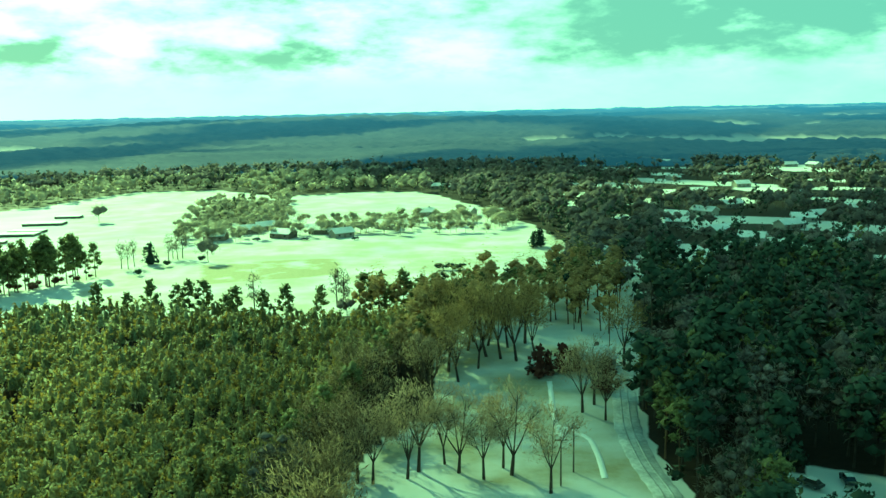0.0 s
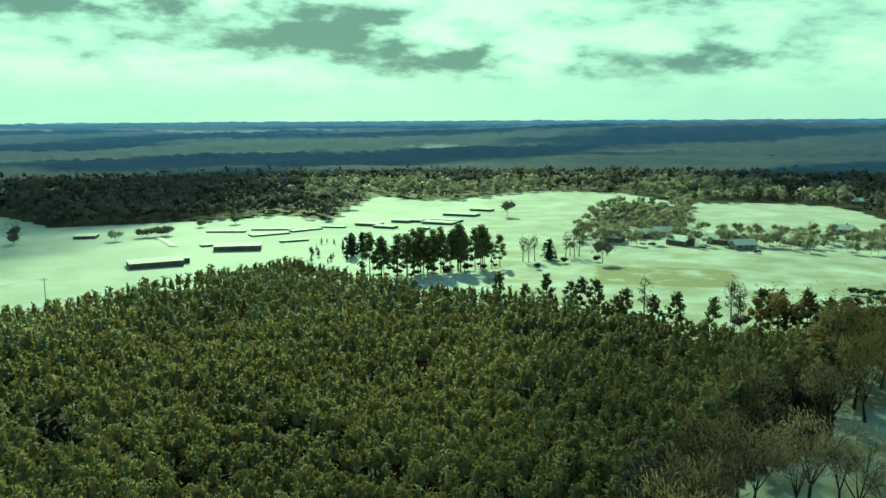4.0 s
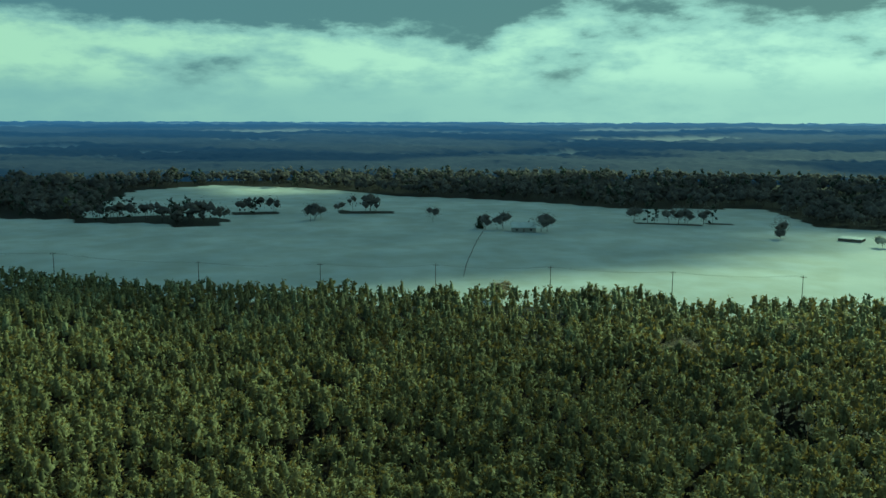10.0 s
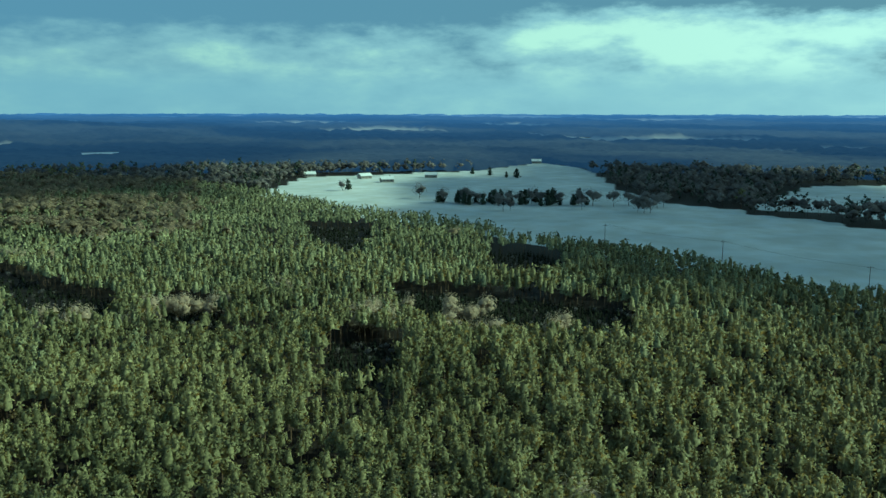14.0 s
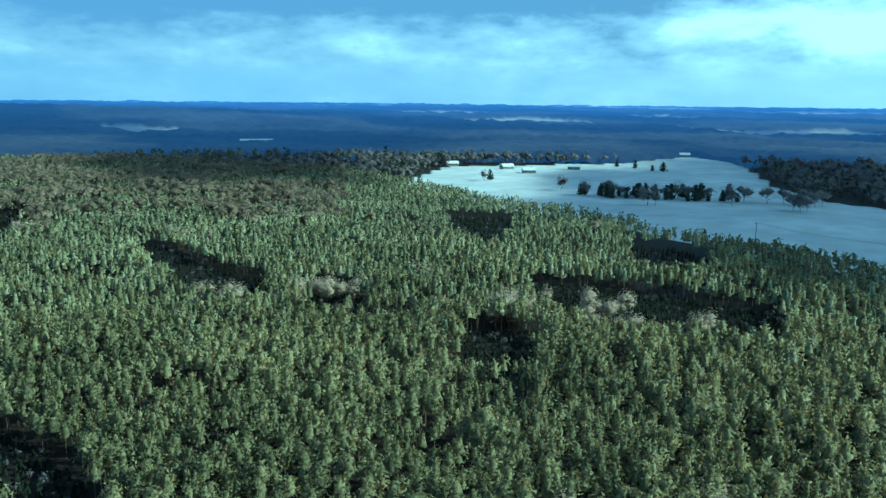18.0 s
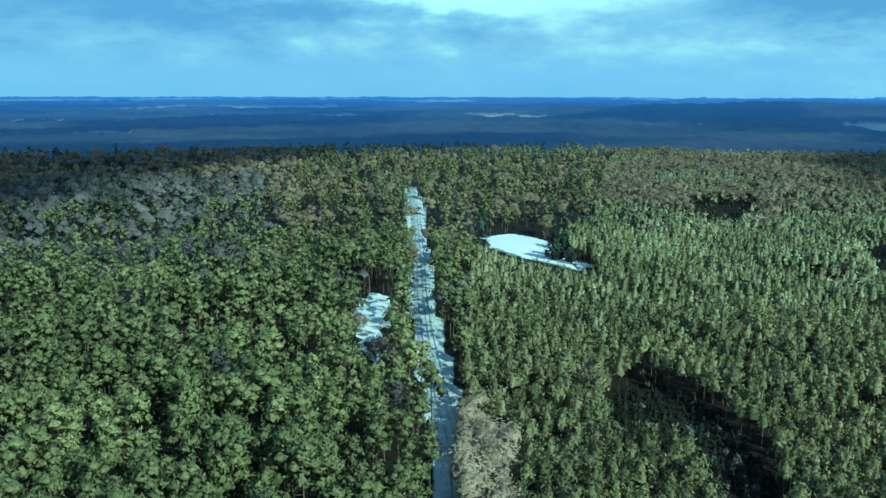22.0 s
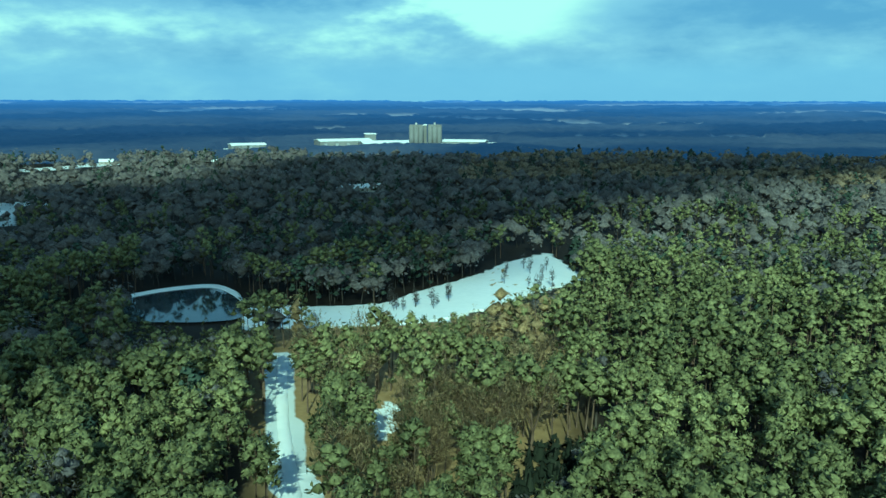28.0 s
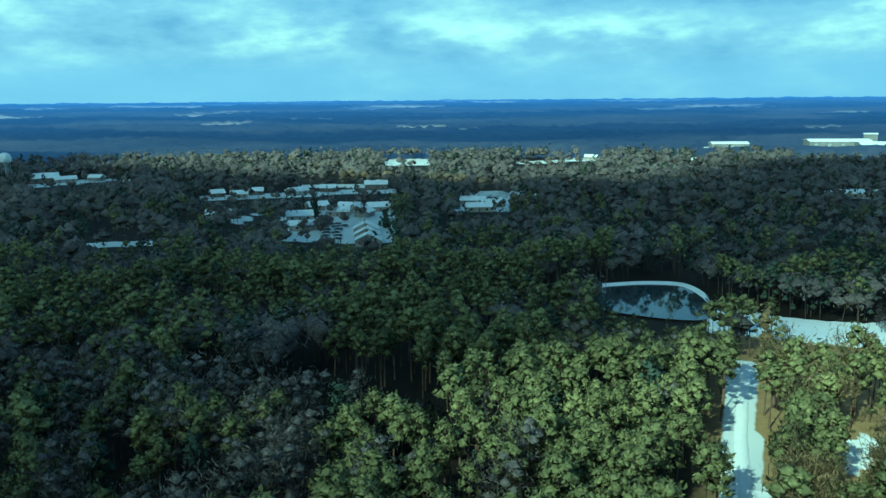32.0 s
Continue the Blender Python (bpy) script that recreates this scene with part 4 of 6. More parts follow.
def plantation():
    """The young pines, close by as single trees, then as woods with fewer clumps the further off."""
    r = np.random.RandomState(12)
    right = curve([(100, 13.0), (124, 12.6), (140, 11.4), (152, 10.0), (182, 6.7), (215, 2.5), (260, 0)])
    left = curve([(100, 178), (320, 170), (420, 166), (900, 165)])
    for lo, hi, step, wide, n, size, tag_seed in ((96, 135, 2.9, 2.15, 84, 0.66, 1), (135, 180, 2.95, 2.15, 50, 0.80, 2), (180, 245, 3.05, 2.2, 26, 1.05, 3),
                                                   (245, 380, 3.5, 2.4, 12, 1.4, 4), (380, 1000, 4.7, 2.7, 6, 1.9, 5)):
        x, y = grid(step, hi + 5, 11 + tag_seed)
        h, d = polar(x, y)
        ok = (d > lo) & (d <= hi) & (h > -3) & (h < 180)
        x, y, h, d = x[ok], y[ok], h[ok], d[ok]
        room = headroom(h, d, 9)
        ok = (d > lo) & (d <= hi) & (h > right(d)) & (h < np.where(d < 330, 174.6, left(d))) & (d < PLANT_EDGE(h)) & (room > 0) & ~gap(h, d) & ~brush(h, d)
        thin = (wave(x, y, 60, 21) < -1.05) | (wave(x, y, 17, 22) < -1.0)
        ok &= ~thin | (r.uniform(0, 1, len(x)) < 0.8)
        x, y, h, d, thin, room = x[ok], y[ok], h[ok], d[ok], thin[ok], room[ok]
        s = np.where(thin, 0.72, 1.0) * (0.93 + 0.10 * wave(x, y, 50, 14) + 0.06 * wave(x, y, 15, 15) + r.normal(0, 0.07, len(x))).clip(0.55, 1.25) * room
        xy = np.stack([x, y], -1)
        near = np.argsort(d)[:260] if lo < 100 else np.zeros(0, int)
        tree_things("young_pine", "young olive-green pine in a dense plantation", [pine(i, 9, 2.2, 0.55, 110, 0.62, 0.5, 4) for i in range(6)],
                    xy[near], s[near], [PINE_BARK, PINE], "young pines of the plantation")
        rest = np.ones(len(x), bool)
        rest[near] = False
        odd = rest & (r.uniform(0, 1, len(x)) < 0.008 + 0.03 * (wave(x, y, 80, 17) > 0.9) + 0.55 * ((d > 470 + 90 * wave(x, y, 160, 19)) & (wave(x, y, 110, 18) > -0.35) & (h > 136)))
        rest &= ~odd
        plant_stuff("scattered_bare_trees", "pale leafless trees scattered through the plantation", [bare(130 + i, 8.5, 2.6, 6, 60, 0.13, 1.2, 1) if hi < 400 else bare(130 + i, 10, 4.6, 6, 10, 0.8, 2.0, 0, 3) for i in range(3)],
                    xy[odd], s[odd] * (0.95 if hi < 400 else 1.2), [BARK, RUST if hi < 400 else TAN_TWIG], 9)
        # greyer pines, with haze put into their colour, take over further off
        hazed = rest & (r.uniform(0, 1, len(x)) < np.clip((d - 200) / 260, 0, 1))
        protos = [pine(20 + i, 9, wide, 0.6 if d.max() < 250 else 0.5, n, size, 0.5, 4) for i in range(6)]
        plant_stuff("pine_plantation", "dense plantation of young olive-green pines", protos, xy[rest & ~hazed], s[rest & ~hazed], [PINE_BARK, PINE], tag_seed)
        plant_stuff("older_pine_plantation", "grey-green pines of the plantation, paled for distance haze", protos, xy[hazed], s[hazed], [PINE_BARK, HAZED_PINE], tag_seed + 30)


plantation()


def wood_below():
    """The same young pines right below, thinner, under the hovering camera."""
    x, y = grid(4.6, 100, 77)
    h, d = polar(x, y)
    ok = (d < 95.5) & ~(near_line(h, d, [(175.0, 4), (175.0, 100)], 9) | near_line(h, d, [(-18.5, 30), (-18.5, 100)], 11) | inside(h, d, YARD))
    xy = np.stack([x[ok], y[ok]], -1)
    s = np.random.RandomState(78).uniform(0.8, 1.15, len(xy))
    plant_stuff("pine_plantation", "dense plantation of young olive-green pines", [pine(28 + i, 9, 1.9, 0.25, 18, 1.1, 0.65) for i in range(4)], xy, s, [PINE_BARK, PINE], 79)


wood_below()


def mixed_woods():
    """Woods elsewhere: pines, bare broadleaf trees and dark evergreens, by the lie of the land."""
    for step, lo, hi, n_pine, s_pine, n_bare, w_bare, t_bare, forks, lift_up in (
            (4.2, 92, 150, 220, 0.72, 480, 0.07, 1.1, 3, 1.0), (4.2, 150, 190, 120, 0.85, 200, 0.10, 1.2, 2, 1.0), (4.1, 190, 330, 40, 1.1, 56, 0.34, 1.2, 0, 1.0),
            (8.8, 330, 620, 26, 1.5, 22, 0.72, 1.6, 0, 0.95), (10.4, 620, 960, 10, 2.6, 12, 0.95, 2.3, 0, 0.95)):
        x, y = grid(step, hi + 5, int(step * 10))
        h, d = polar(x, y)
        ok = (d > lo) & (d <= hi) & (h > -36) & (h < 287)
        x, y, h, d = x[ok], y[ok], h[ok], d[ok]
        room = headroom(h, d, 15)
        room = np.where((room < 0.6) & (d > 340) & ~open_land(h, d) & (np.random.RandomState(8).uniform(0, 1, len(x)) < 0.2), 0.8, room)
        ok = (d > lo) & (d <= hi) & (h > -36) & (h < 287) & (room > 0) & ~gap(h, d) & ~brush(h, d)
        right = curve([(100, 13.0), (124, 12.6), (140, 11.4), (152, 10.0), (182, 6.7), (215, 2.5), (260, 0)])
        left = curve([(100, 178), (320, 170), (420, 166), (900, 165)])
        ok &= ~((h > right(d)) & (h < np.where(d < 330, 174.6, left(d))) & (d < PLANT_EDGE(h) + 6))
        ok &= ~((h > -13) & (h < -2.5) & (d > 150) & (d < 232))
        x, y, h, d, room = x[ok], y[ok], h[ok], d[ok], room[ok]
        r = np.random.RandomState(int(step * 7))
        u = (r.uniform(0, 1, len(x)) + 0.34 * wave(x, y, 60, 31)).clip(0.001, 2)
        # share of pines and dark evergreens by stretches of the land
        pines = np.full(len(x), 0.35)
        dark = np.full(len(x), 0.08)
        russet = np.zeros(len(x), bool)

        def zone(test, p, k):
            pines[test], dark[test] = p, k

        zone((h > 205) & (d >= 245), 0.3, 0.2)
        far = d + 45 * wave(x, y, 70, 38)
        zone((h > 160) & (h < 176) & (d < 500), 0.9, 0.0)
        zone((h > 150) & (h <= 186) & (d >= 300), 0.62, 0.05)
        zone((h > 176) & (h <= 209) & (d < 300), 1.2, 0.02)
        zone((h > 176) & (h <= 212) & (far >= 290) & (d < 520), 0.75 - (h[(h > 176) & (h <= 212) & (far >= 290) & (d < 520)] - 176) * 0.011, 0.08)
        zone((h > 209) & (h < 229) & (d < 245), 0.58, 0.02)
        zone((h >= 229) & (d < 340), 0.78, 0.06)
        zone((h >= 229) & (d < 232 - (h - 229) * 9.5 + 18 * wave(x, y, 40, 36)), 0.94, 0.04)
        zone((h > 258) & (d < 230), 0.35, 0.1)
        zone((h > 212) & (d >= 290) & (far < 480), 0.25, 0.15)
        zone((h > 186) & (d >= 480), 0.0, 0.10)
        zone((h < -12) & (d < 420), 0.06, 0.5)
        zone((h >= -13) & (h < 20) & (d >= 320), 0.0, 0.10)
        zone((h < -8) & (d >= 420), 0.0, 0.22)
        zone((h >= -13) & (h < 10) & (d < 240), 0.06, 0.04)
        zone((h > -12) & (h < 6) & (d >= 205) & (d < 320), 0.08, 0.03)
        for c in COPSES:
            zone(inside(h, d, c) & (h < 20), 0.0, 0.06)
            zone(inside(h, d, c) & (h >= 20), 0.0, 0.2)
        zone((h > 20) & (h < 60) & (d > 500), 0.0, 0.10)
        zone((h >= 60) & (h < 140) & (d > 615), 0.0, 0.18)
        russet |= (h > -12) & (h < 6) & (d > 200) & (d < 320)
        russet |= (h > 209) & (h < 229) & (d < 245)
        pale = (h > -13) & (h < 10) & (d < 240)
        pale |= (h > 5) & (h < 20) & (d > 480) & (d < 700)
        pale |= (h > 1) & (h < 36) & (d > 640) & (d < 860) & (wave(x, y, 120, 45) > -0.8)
        tan = (h > 150) & (h < 216) & (d > 600 + 60 * wave(x, y, 200, 44)) & (wave(x, y, 130, 47) > -0.3)
        tan |= (h > 150) & (h <= 188) & (d > 300)
        tan |= (h > 244) & (h < 264) & (d > 600) & (wave(x, y, 150, 46) > 0.9)
        kind = np.where(u < pines, 0, np.where(u < pines + dark, 1, np.where(russet, 3, np.where(pale, 4, np.where(tan, 5, 2)))))
        # young pines stand closer than the broad old trees
        loose = r.uniform(0, 1, len(x)) < np.where(kind == 0, 0.72, np.where(kind == 1, np.where(h < -12, 0.5, 0.75), 0.42) if d.max() < 340 else 0.8)
        x, y, h, d, kind, room = x[loose], y[loose], h[loose], d[loose], kind[loose], room[loose]
        xy = np.stack([x, y], -1)
        s = (1.0 + 0.12 * wave(x, y, 55, 33) + r.normal(0, 0.11, len(x))).clip(0.6, 1.35) * lift_up * room
        s = s * np.where((h < -12) & (d < 330) & (kind == 1), 1.4, 1.0) * np.where((h > 5) & (h < 20) & (d > 480) & (d < 680), 0.7, 1.0)
        close = {}
        for k in range(6):
            q = np.where((kind == k) & (d < 175))[0]
            close[k] = q[np.argsort(d[q])][:(270, 130, 110, 110, 60, 0)[k]] if lo < 100 else q[:0]
        seeds = int(step * 100)
        kinds = (
            ("pine_wood", "wood of tall green pines", [round_pine(40 + i, 13.5, 2.7 + 0.15 * i, 0.5, n_pine, s_pine) for i in range(5)]
             if lo < 300 else [round_pine(40 + i, 13.0, 3.2, 0.35, n_pine, s_pine) for i in range(5)], [PINE_BARK, BIG_PINE],
             "tall_pine", "tall pine with a broken rounded green crown"),
            ("evergreen_wood", "dark dense evergreens among the woods", [round_pine(60 + i, 12.5, 2.7 + 0.2 * i if lo < 300 else 3.5, 0.2 if lo < 300 else 0.1, int(n_pine * 1.2), s_pine, False) for i in range(4)], [BARK, CEDAR],
             "dark_evergreen", "dense dark evergreen tree reaching to the ground"),
            ("bare_wood", "leafless grey-brown broadleaf wood", [bare(80 + i, 16.5 if lo < 180 else 13.5, 5.0 if lo < 300 else 5.4 + 0.4 * i, 8, n_bare, w_bare, t_bare, forks, 9 if lo < 180 else 6 if lo < 300 else 4) for i in range(5)], [BARK, TWIG],
             "bare_tree", "leafless grey broadleaf tree with fine twigs"),
            ("russet_wood", "leafless russet-brown wood in low sun", [bare(90 + i, 18, 3.9, 8, n_bare, w_bare, t_bare, forks, 9 if lo < 180 else 6 if lo < 300 else 4) if lo > 160 else spreading(90 + i, 16, 4.2, int(n_bare * 2.3), 0.9, w_bare * 1.6) for i in range(5)], [PINE_BARK, RUST],
             "russet_tree", "leafless russet-brown tree with a slender trunk"),
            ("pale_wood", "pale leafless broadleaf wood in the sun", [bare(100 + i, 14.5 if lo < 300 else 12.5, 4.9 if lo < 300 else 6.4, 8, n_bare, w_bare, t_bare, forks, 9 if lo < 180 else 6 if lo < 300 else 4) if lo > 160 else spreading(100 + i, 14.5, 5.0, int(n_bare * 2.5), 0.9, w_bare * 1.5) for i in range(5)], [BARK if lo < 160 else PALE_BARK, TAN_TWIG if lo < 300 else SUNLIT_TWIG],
             "pale_tree", "pale leafless broadleaf tree with fine twigs"),
            ("tan_wood", "leafless tan-coloured wood far off", [bare(105 + i, 12.5, 6.0, 8, n_bare, w_bare, t_bare, forks, 9 if lo < 180 else 6 if lo < 300 else 4) for i in range(4)], [PALE_BARK, TAN_TWIG],
             "tan_tree", "leafless tan broadleaf tree with fine twigs"))
        for k, (nm, lab, protos, mats, tname, tlab) in enumerate(kinds):
            tree_things(tname, tlab, protos, xy[close[k]], s[close[k]], mats, tname.replace("_", " ") + "s of the wood", seed=k)
            sel = kind == k
            sel[close[k]] = False
            plant_stuff(nm, lab, protos, xy[sel], s[sel], mats, seeds + k)


mixed_woods()


def gap_growth():
    """Low evergreens, coloured near black for the gaps' shade, and bare scrub in the felled gaps and along the
    plantation's thin spots.
    """
    x, y = grid(1.9, 560, 51)
    h, d = polar(x, y)
    ok = gap(h, d) & (d > 95) & (np.random.RandomState(3).uniform(0, 1, len(x)) < np.where(d > 300, 0.4, 0.9))
    x, y, d = x[ok], y[ok], d[ok]
    r = np.random.RandomState(5)
    xy, s = np.stack([x, y], -1), r.uniform(0.26, 0.46, len(x))
    s = s * np.where((polar(x, y)[0] > 200) & (d < 150), 1.9, 1.0)
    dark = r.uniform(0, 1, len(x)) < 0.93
    plant_stuff("evergreen_scrub", "low scrub coloured near black for the shade in a gap of the wood", [pine(110 + i, 6, 2.6, 0.02, 6, 2.0) for i in range(3)], xy[dark], s[dark], [BARK, GAP_SHADE], 61)
    plant_stuff("bare_scrub", "low leafless scrub in a gap of the wood", [bare(120 + i, 7, 2.6, 5, 40, 0.4, 1.2, 0, 4) for i in range(3)], xy[~dark], s[~dark], [BARK, TWIG], 62)


gap_growth()


def brush_growth():
    """Pale leafless brush in the thin places of the plantation."""
    x, y = grid(3.4, 300, 53)
    h, d = polar(x, y)
    ok = brush(h, d) & (d > 92)
    xy = [*zip(x[ok], y[ok])]
    r = random.Random(6)
    # small clumps on the rims of the gaps
    for hh, dd, n in BRUSH_CLUMPS:
        cx, cy = at(hh, dd)
        xy += [(cx + r.gauss(0, 4.4), cy + r.gauss(0, 4.4)) for _ in range(n)]
    xy = np.array(xy)
    s = np.random.RandomState(6).uniform(0.7, 1.1, len(xy))
    tree_things("brush_tree", "pale bushy leafless tree among the pines", [bare(200 + i, 9, 3.2, 9, 260, 0.14, 0.8, 0, 9) for i in range(5)], xy, s, [PALE_BARK, PALE_TWIG],
                "pale brush among the pines")


brush_growth()

# ---- single trees and hedges of the open land ----


def spots(*pairs):
    return [at(h, d) for h, d in pairs]


def row(h0, d0, h1, d1, n, loose=2.5, seed=0):
    r = random.Random(seed)
    return [tuple(c + r.uniform(-loose, loose) for c in at(h0 + (h1 - h0) * k / max(1, n - 1), d0 + (d1 - d0) * k / max(1, n - 1))) for k in range(n)]


def patch(h0, d0, h1, d1, n, seed=0):
    r = random.Random(seed)
    return [at(r.uniform(h0, h1), r.uniform(d0, d1)) for _ in range(n)]


def sizes(xy, lo, hi, seed=0):
    r = random.Random(seed)
    return [r.uniform(lo, hi) for _ in xy]


def field_trees():
    tall = [round_pine(140 + i, 18.0, 4.0, 0.22, 360, 1.05, False) for i in range(4)]
    tier = [round_pine(150 + i, 13, 3.4, 0.18, 190, 1.25, False) for i in range(4)]
    small = [pine(155 + i, 3.2, 0.8, 0.1, 60, 0.5) for i in range(3)]
    ever = [pine(160 + i, 11.5, 4.0, 0.03, 150, 1.9, 0.5, 6, False) for i in range(4)]
    wide = [bare(170 + i, 11.5, 4.9 + 0.5 * i, 10, 300, 0.13, 1.0, 0, 5) for i in range(4)]
    slim = [bare(175 + i, 16, 2.6, 7, 200, 0.07, 1.3, 3, 0) for i in range(3)]
    yard = [spreading(180 + i, 15, 5.4, 1500, 0.9, 0.09) for i in range(5)]
    dome = [bare(190 + i, 7.5, 4.0, 10, 700, 0.07, 0.9) for i in range(3)]
    mound = [bare(195 + i, 6.5, 4.4, 9, 360, 0.15, 0.75, 0, 9) for i in range(3)]
    P, E, B, F = [PINE_BARK, BIG_PINE], [BARK, CEDAR], [BARK, TWIG], [BARK, HAZED_TWIG]

    xy = row(31.5, 339, 23.3, 370, 22, 5, 1) + row(29.5, 348, 23.4, 364, 14, 4, 2)
    tree_things("park_pine", "tall russet-green pine with a bare trunk on the snowy field", tall, xy, sizes(xy, 0.65, 1.1), P, "pines on the snowy field")
    xy = row(31, 342, 23.6, 366, 18, 6, 31)
    tree_things("understory_shrub", "dark reddish shrub under the field pines", mound, xy, sizes(xy, 0.3, 0.6, 31), [BARK, RED_CEDAR], "shrubs under the field pines", "shrub")
    xy = spots((17.9, 283), (17.2, 279), (14.8, 258), (14.2, 262), (10.9, 258), (8.6, 262), (8.5, 270), (5.6, 266), (5.0, 262), (3.8, 258), (2.8, 262), (1.6, 266),
               (0.4, 260), (-0.8, 258), (22.8, 284), (21.0, 278), (19.6, 280), (16.2, 270), (12.4, 255), (-0.9, 250), (4.4, 268), (2.2, 256))
    tree_things("edge_pine", "broad dark pine at the edge of the snowy field", tier, xy, sizes(xy, 0.72, 1.12, 3), P, "pines along the field edge")
    xy = spots((21.2, 384), (20.8, 382), (20.4, 386), (18.3, 396), (18.0, 399), (17.7, 395), (17.4, 398), (13.0, 275), (7.4, 278), (6.8, 280), (7.0, 275))
    tree_things("slender_tree", "slender leafless tree on the snowy field", slim, xy, sizes(xy, 0.75, 1.05, 4), B, "slender bare trees")
    xy = spots((19.4, 388), (15.4, 770), (32.2, 410), (33.0, 402), (168.6, 334), (168.0, 338), (167.5, 330), (207.9, 338), (208.1, 334), (252.8, 425), (257.6, 468),
               (-6.2, 395), (-6.6, 398), (73.4, 509), (126.0, 712), (12.6, 126), (11.0, 134), (9.6, 126), (8.8, 131))
    tree_things("field_evergreen", "single dark evergreen standing in snow", ever, xy, sizes(xy, 0.6, 1.0, 5), E, "single evergreens")
    xy = (spots((15.8, 381), (53.9, 507), (76.6, 541), (73.0, 506), (72.2, 508), (71.8, 510), (69.2, 497), (68.8, 499), (84.9, 549), (22.3, 560), (126.4, 705), (121.2, 636),
                (106.1, 566), (105.7, 568), (106.5, 569), (84.6, 553), (84.2, 556), (60.8, 549), (60.2, 551), (59.6, 553), (58.6, 551), (63.0, 548), (115.5, 560), (115.0, 562), (110.2, 575))
          + row(119.4, 606, 104.8, 598, 18, 5, 41))
    tree_things("field_tree", "leafless spreading grey tree on the snowy field", wide, xy, sizes(xy, 0.85, 1.25, 6), F, "bare trees on the fields")
    xy = spots((48.1, 490))
    tree_things("frosted_tree", "round tree white with frost in the snow", mound, xy, [1.1], [BARK, FROST], "frosted trees")
    xy = spots((46.5, 497), (46.1, 498), (45.7, 498), (45.3, 499), (44.9, 500), (53.9, 503), (42.8, 534), (40.6, 545))
    tree_things("round_tree", "low dense round leafless tree in the snow", mound, xy, sizes(xy, 0.8, 1.2, 7), F, "round trees by the sheds")
    xy = spots((2.9, 142), (2.1, 145), (0.2, 148), (-0.8, 144), (-2.6, 141), (-4.0, 146), (-4.6, 143), (5.4, 141), (6.5, 142), (-7.4, 136), (-9.6, 176), (-10.4, 181), (-11.2, 172))
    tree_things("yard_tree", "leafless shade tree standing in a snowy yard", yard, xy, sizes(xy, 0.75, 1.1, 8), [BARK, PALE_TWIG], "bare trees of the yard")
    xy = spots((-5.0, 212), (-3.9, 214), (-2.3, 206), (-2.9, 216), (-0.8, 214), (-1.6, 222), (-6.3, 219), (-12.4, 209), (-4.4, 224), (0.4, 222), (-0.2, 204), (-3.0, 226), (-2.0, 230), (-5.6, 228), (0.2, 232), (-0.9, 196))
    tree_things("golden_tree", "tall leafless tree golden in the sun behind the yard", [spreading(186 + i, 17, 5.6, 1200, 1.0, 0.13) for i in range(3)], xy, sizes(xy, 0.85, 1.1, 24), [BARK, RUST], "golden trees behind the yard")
    xy = patch(35.8, 385, 29.8, 455, 30, 9)
    tree_things("sapling", "small planted evergreen sapling in the snow", small, xy, sizes(xy, 0.7, 1.5, 9), E, "saplings by the sheds")
    xy = (row(119.8, 612, 110.0, 618, 19, 7, 10) + row(118.2, 600, 110, 596, 14, 5, 11) + spots((117.6, 900), (116.4, 880), (115.3, 850), (114.6, 845)))
    tree_things("hedgerow_evergreen", "dark evergreen in a hedgerow between snowy fields", ever, xy, sizes(xy, 0.45, 1.0, 12), E, "evergreens of the hedgerow")
    xy = patch(17.6, 432, 6, 505, 66, 13) + patch(6, 440, -5, 512, 56, 14) + patch(16.5, 520, 10, 640, 30, 15) + patch(25, 400, 22, 480, 6, 16) + row(9, 448, -6, 505, 34, 9, 21)
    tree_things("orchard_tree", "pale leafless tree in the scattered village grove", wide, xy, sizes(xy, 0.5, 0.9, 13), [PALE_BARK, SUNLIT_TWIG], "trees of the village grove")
    xy = spots((-6.6, 199), (-7.2, 202), (-8.2, 203), (-8.9, 204), (-11.2, 190))
    tree_things("red_cedar", "dense dark red evergreen beside the lane house", ever, xy, sizes(xy, 0.5, 0.72, 15), [BARK, RED_CEDAR], "red evergreens by the house")
    xy = (row(166.2, 320, 168.8, 336, 14, 3, 22) + patch(213, 275, 209.5, 320, 10, 17) + patch(222, 250, 216, 268, 12, 18))
    tree_things("clearing_sapling", "thin leafless sapling standing in the snowy clearing", slim, xy, sizes(xy, 0.3, 0.5, 16), B, "saplings of the clearing")
    xy = spots((179.8, 232), (179.9, 210), (180.2, 198), (182.2, 226), (173.9, 146), (174.2, 160), (181.0, 200))
    tree_things("roadside_shrub", "pale bushy leafless shrub beside the road", dome, xy, sizes(xy, 0.7, 1.0, 17), [PALE_BARK, PALE_TWIG], "shrubs along the road")
    xy = spots((165.8, 170))
    tree_things("dead_tree", "pale leafless tree standing in a dark gap of the plantation", [bare(210, 11, 4.4, 12, 160, 0.05, 1.3, 3, 0)], xy, [1.0], [PALE_BARK, PALE_TWIG], "")
    xy = patch(259, 395, 252.4, 472, 8, 19) + patch(247.6, 490, 244.2, 590, 7, 20)
    tree_things("garden_tree", "leafless tree between the snowy house roofs", wide, xy, sizes(xy, 0.6, 1.0, 19), B, "trees between the houses")
    xy = spots((-0.1, 341), (-0.5, 342), (-0.9, 340), (-1.3, 343), (0.3, 342), (20.2, 364), (16.2, 384), (18.4, 379), (-7.4, 430))
    tree_things("field_shrub", "dark tangled low shrub in the snowy field", mound, xy, sizes(xy, 0.4, 0.6, 18), E, "shrubs on the field", "shrub")


field_trees()

# ---- roads, tracks and water ----


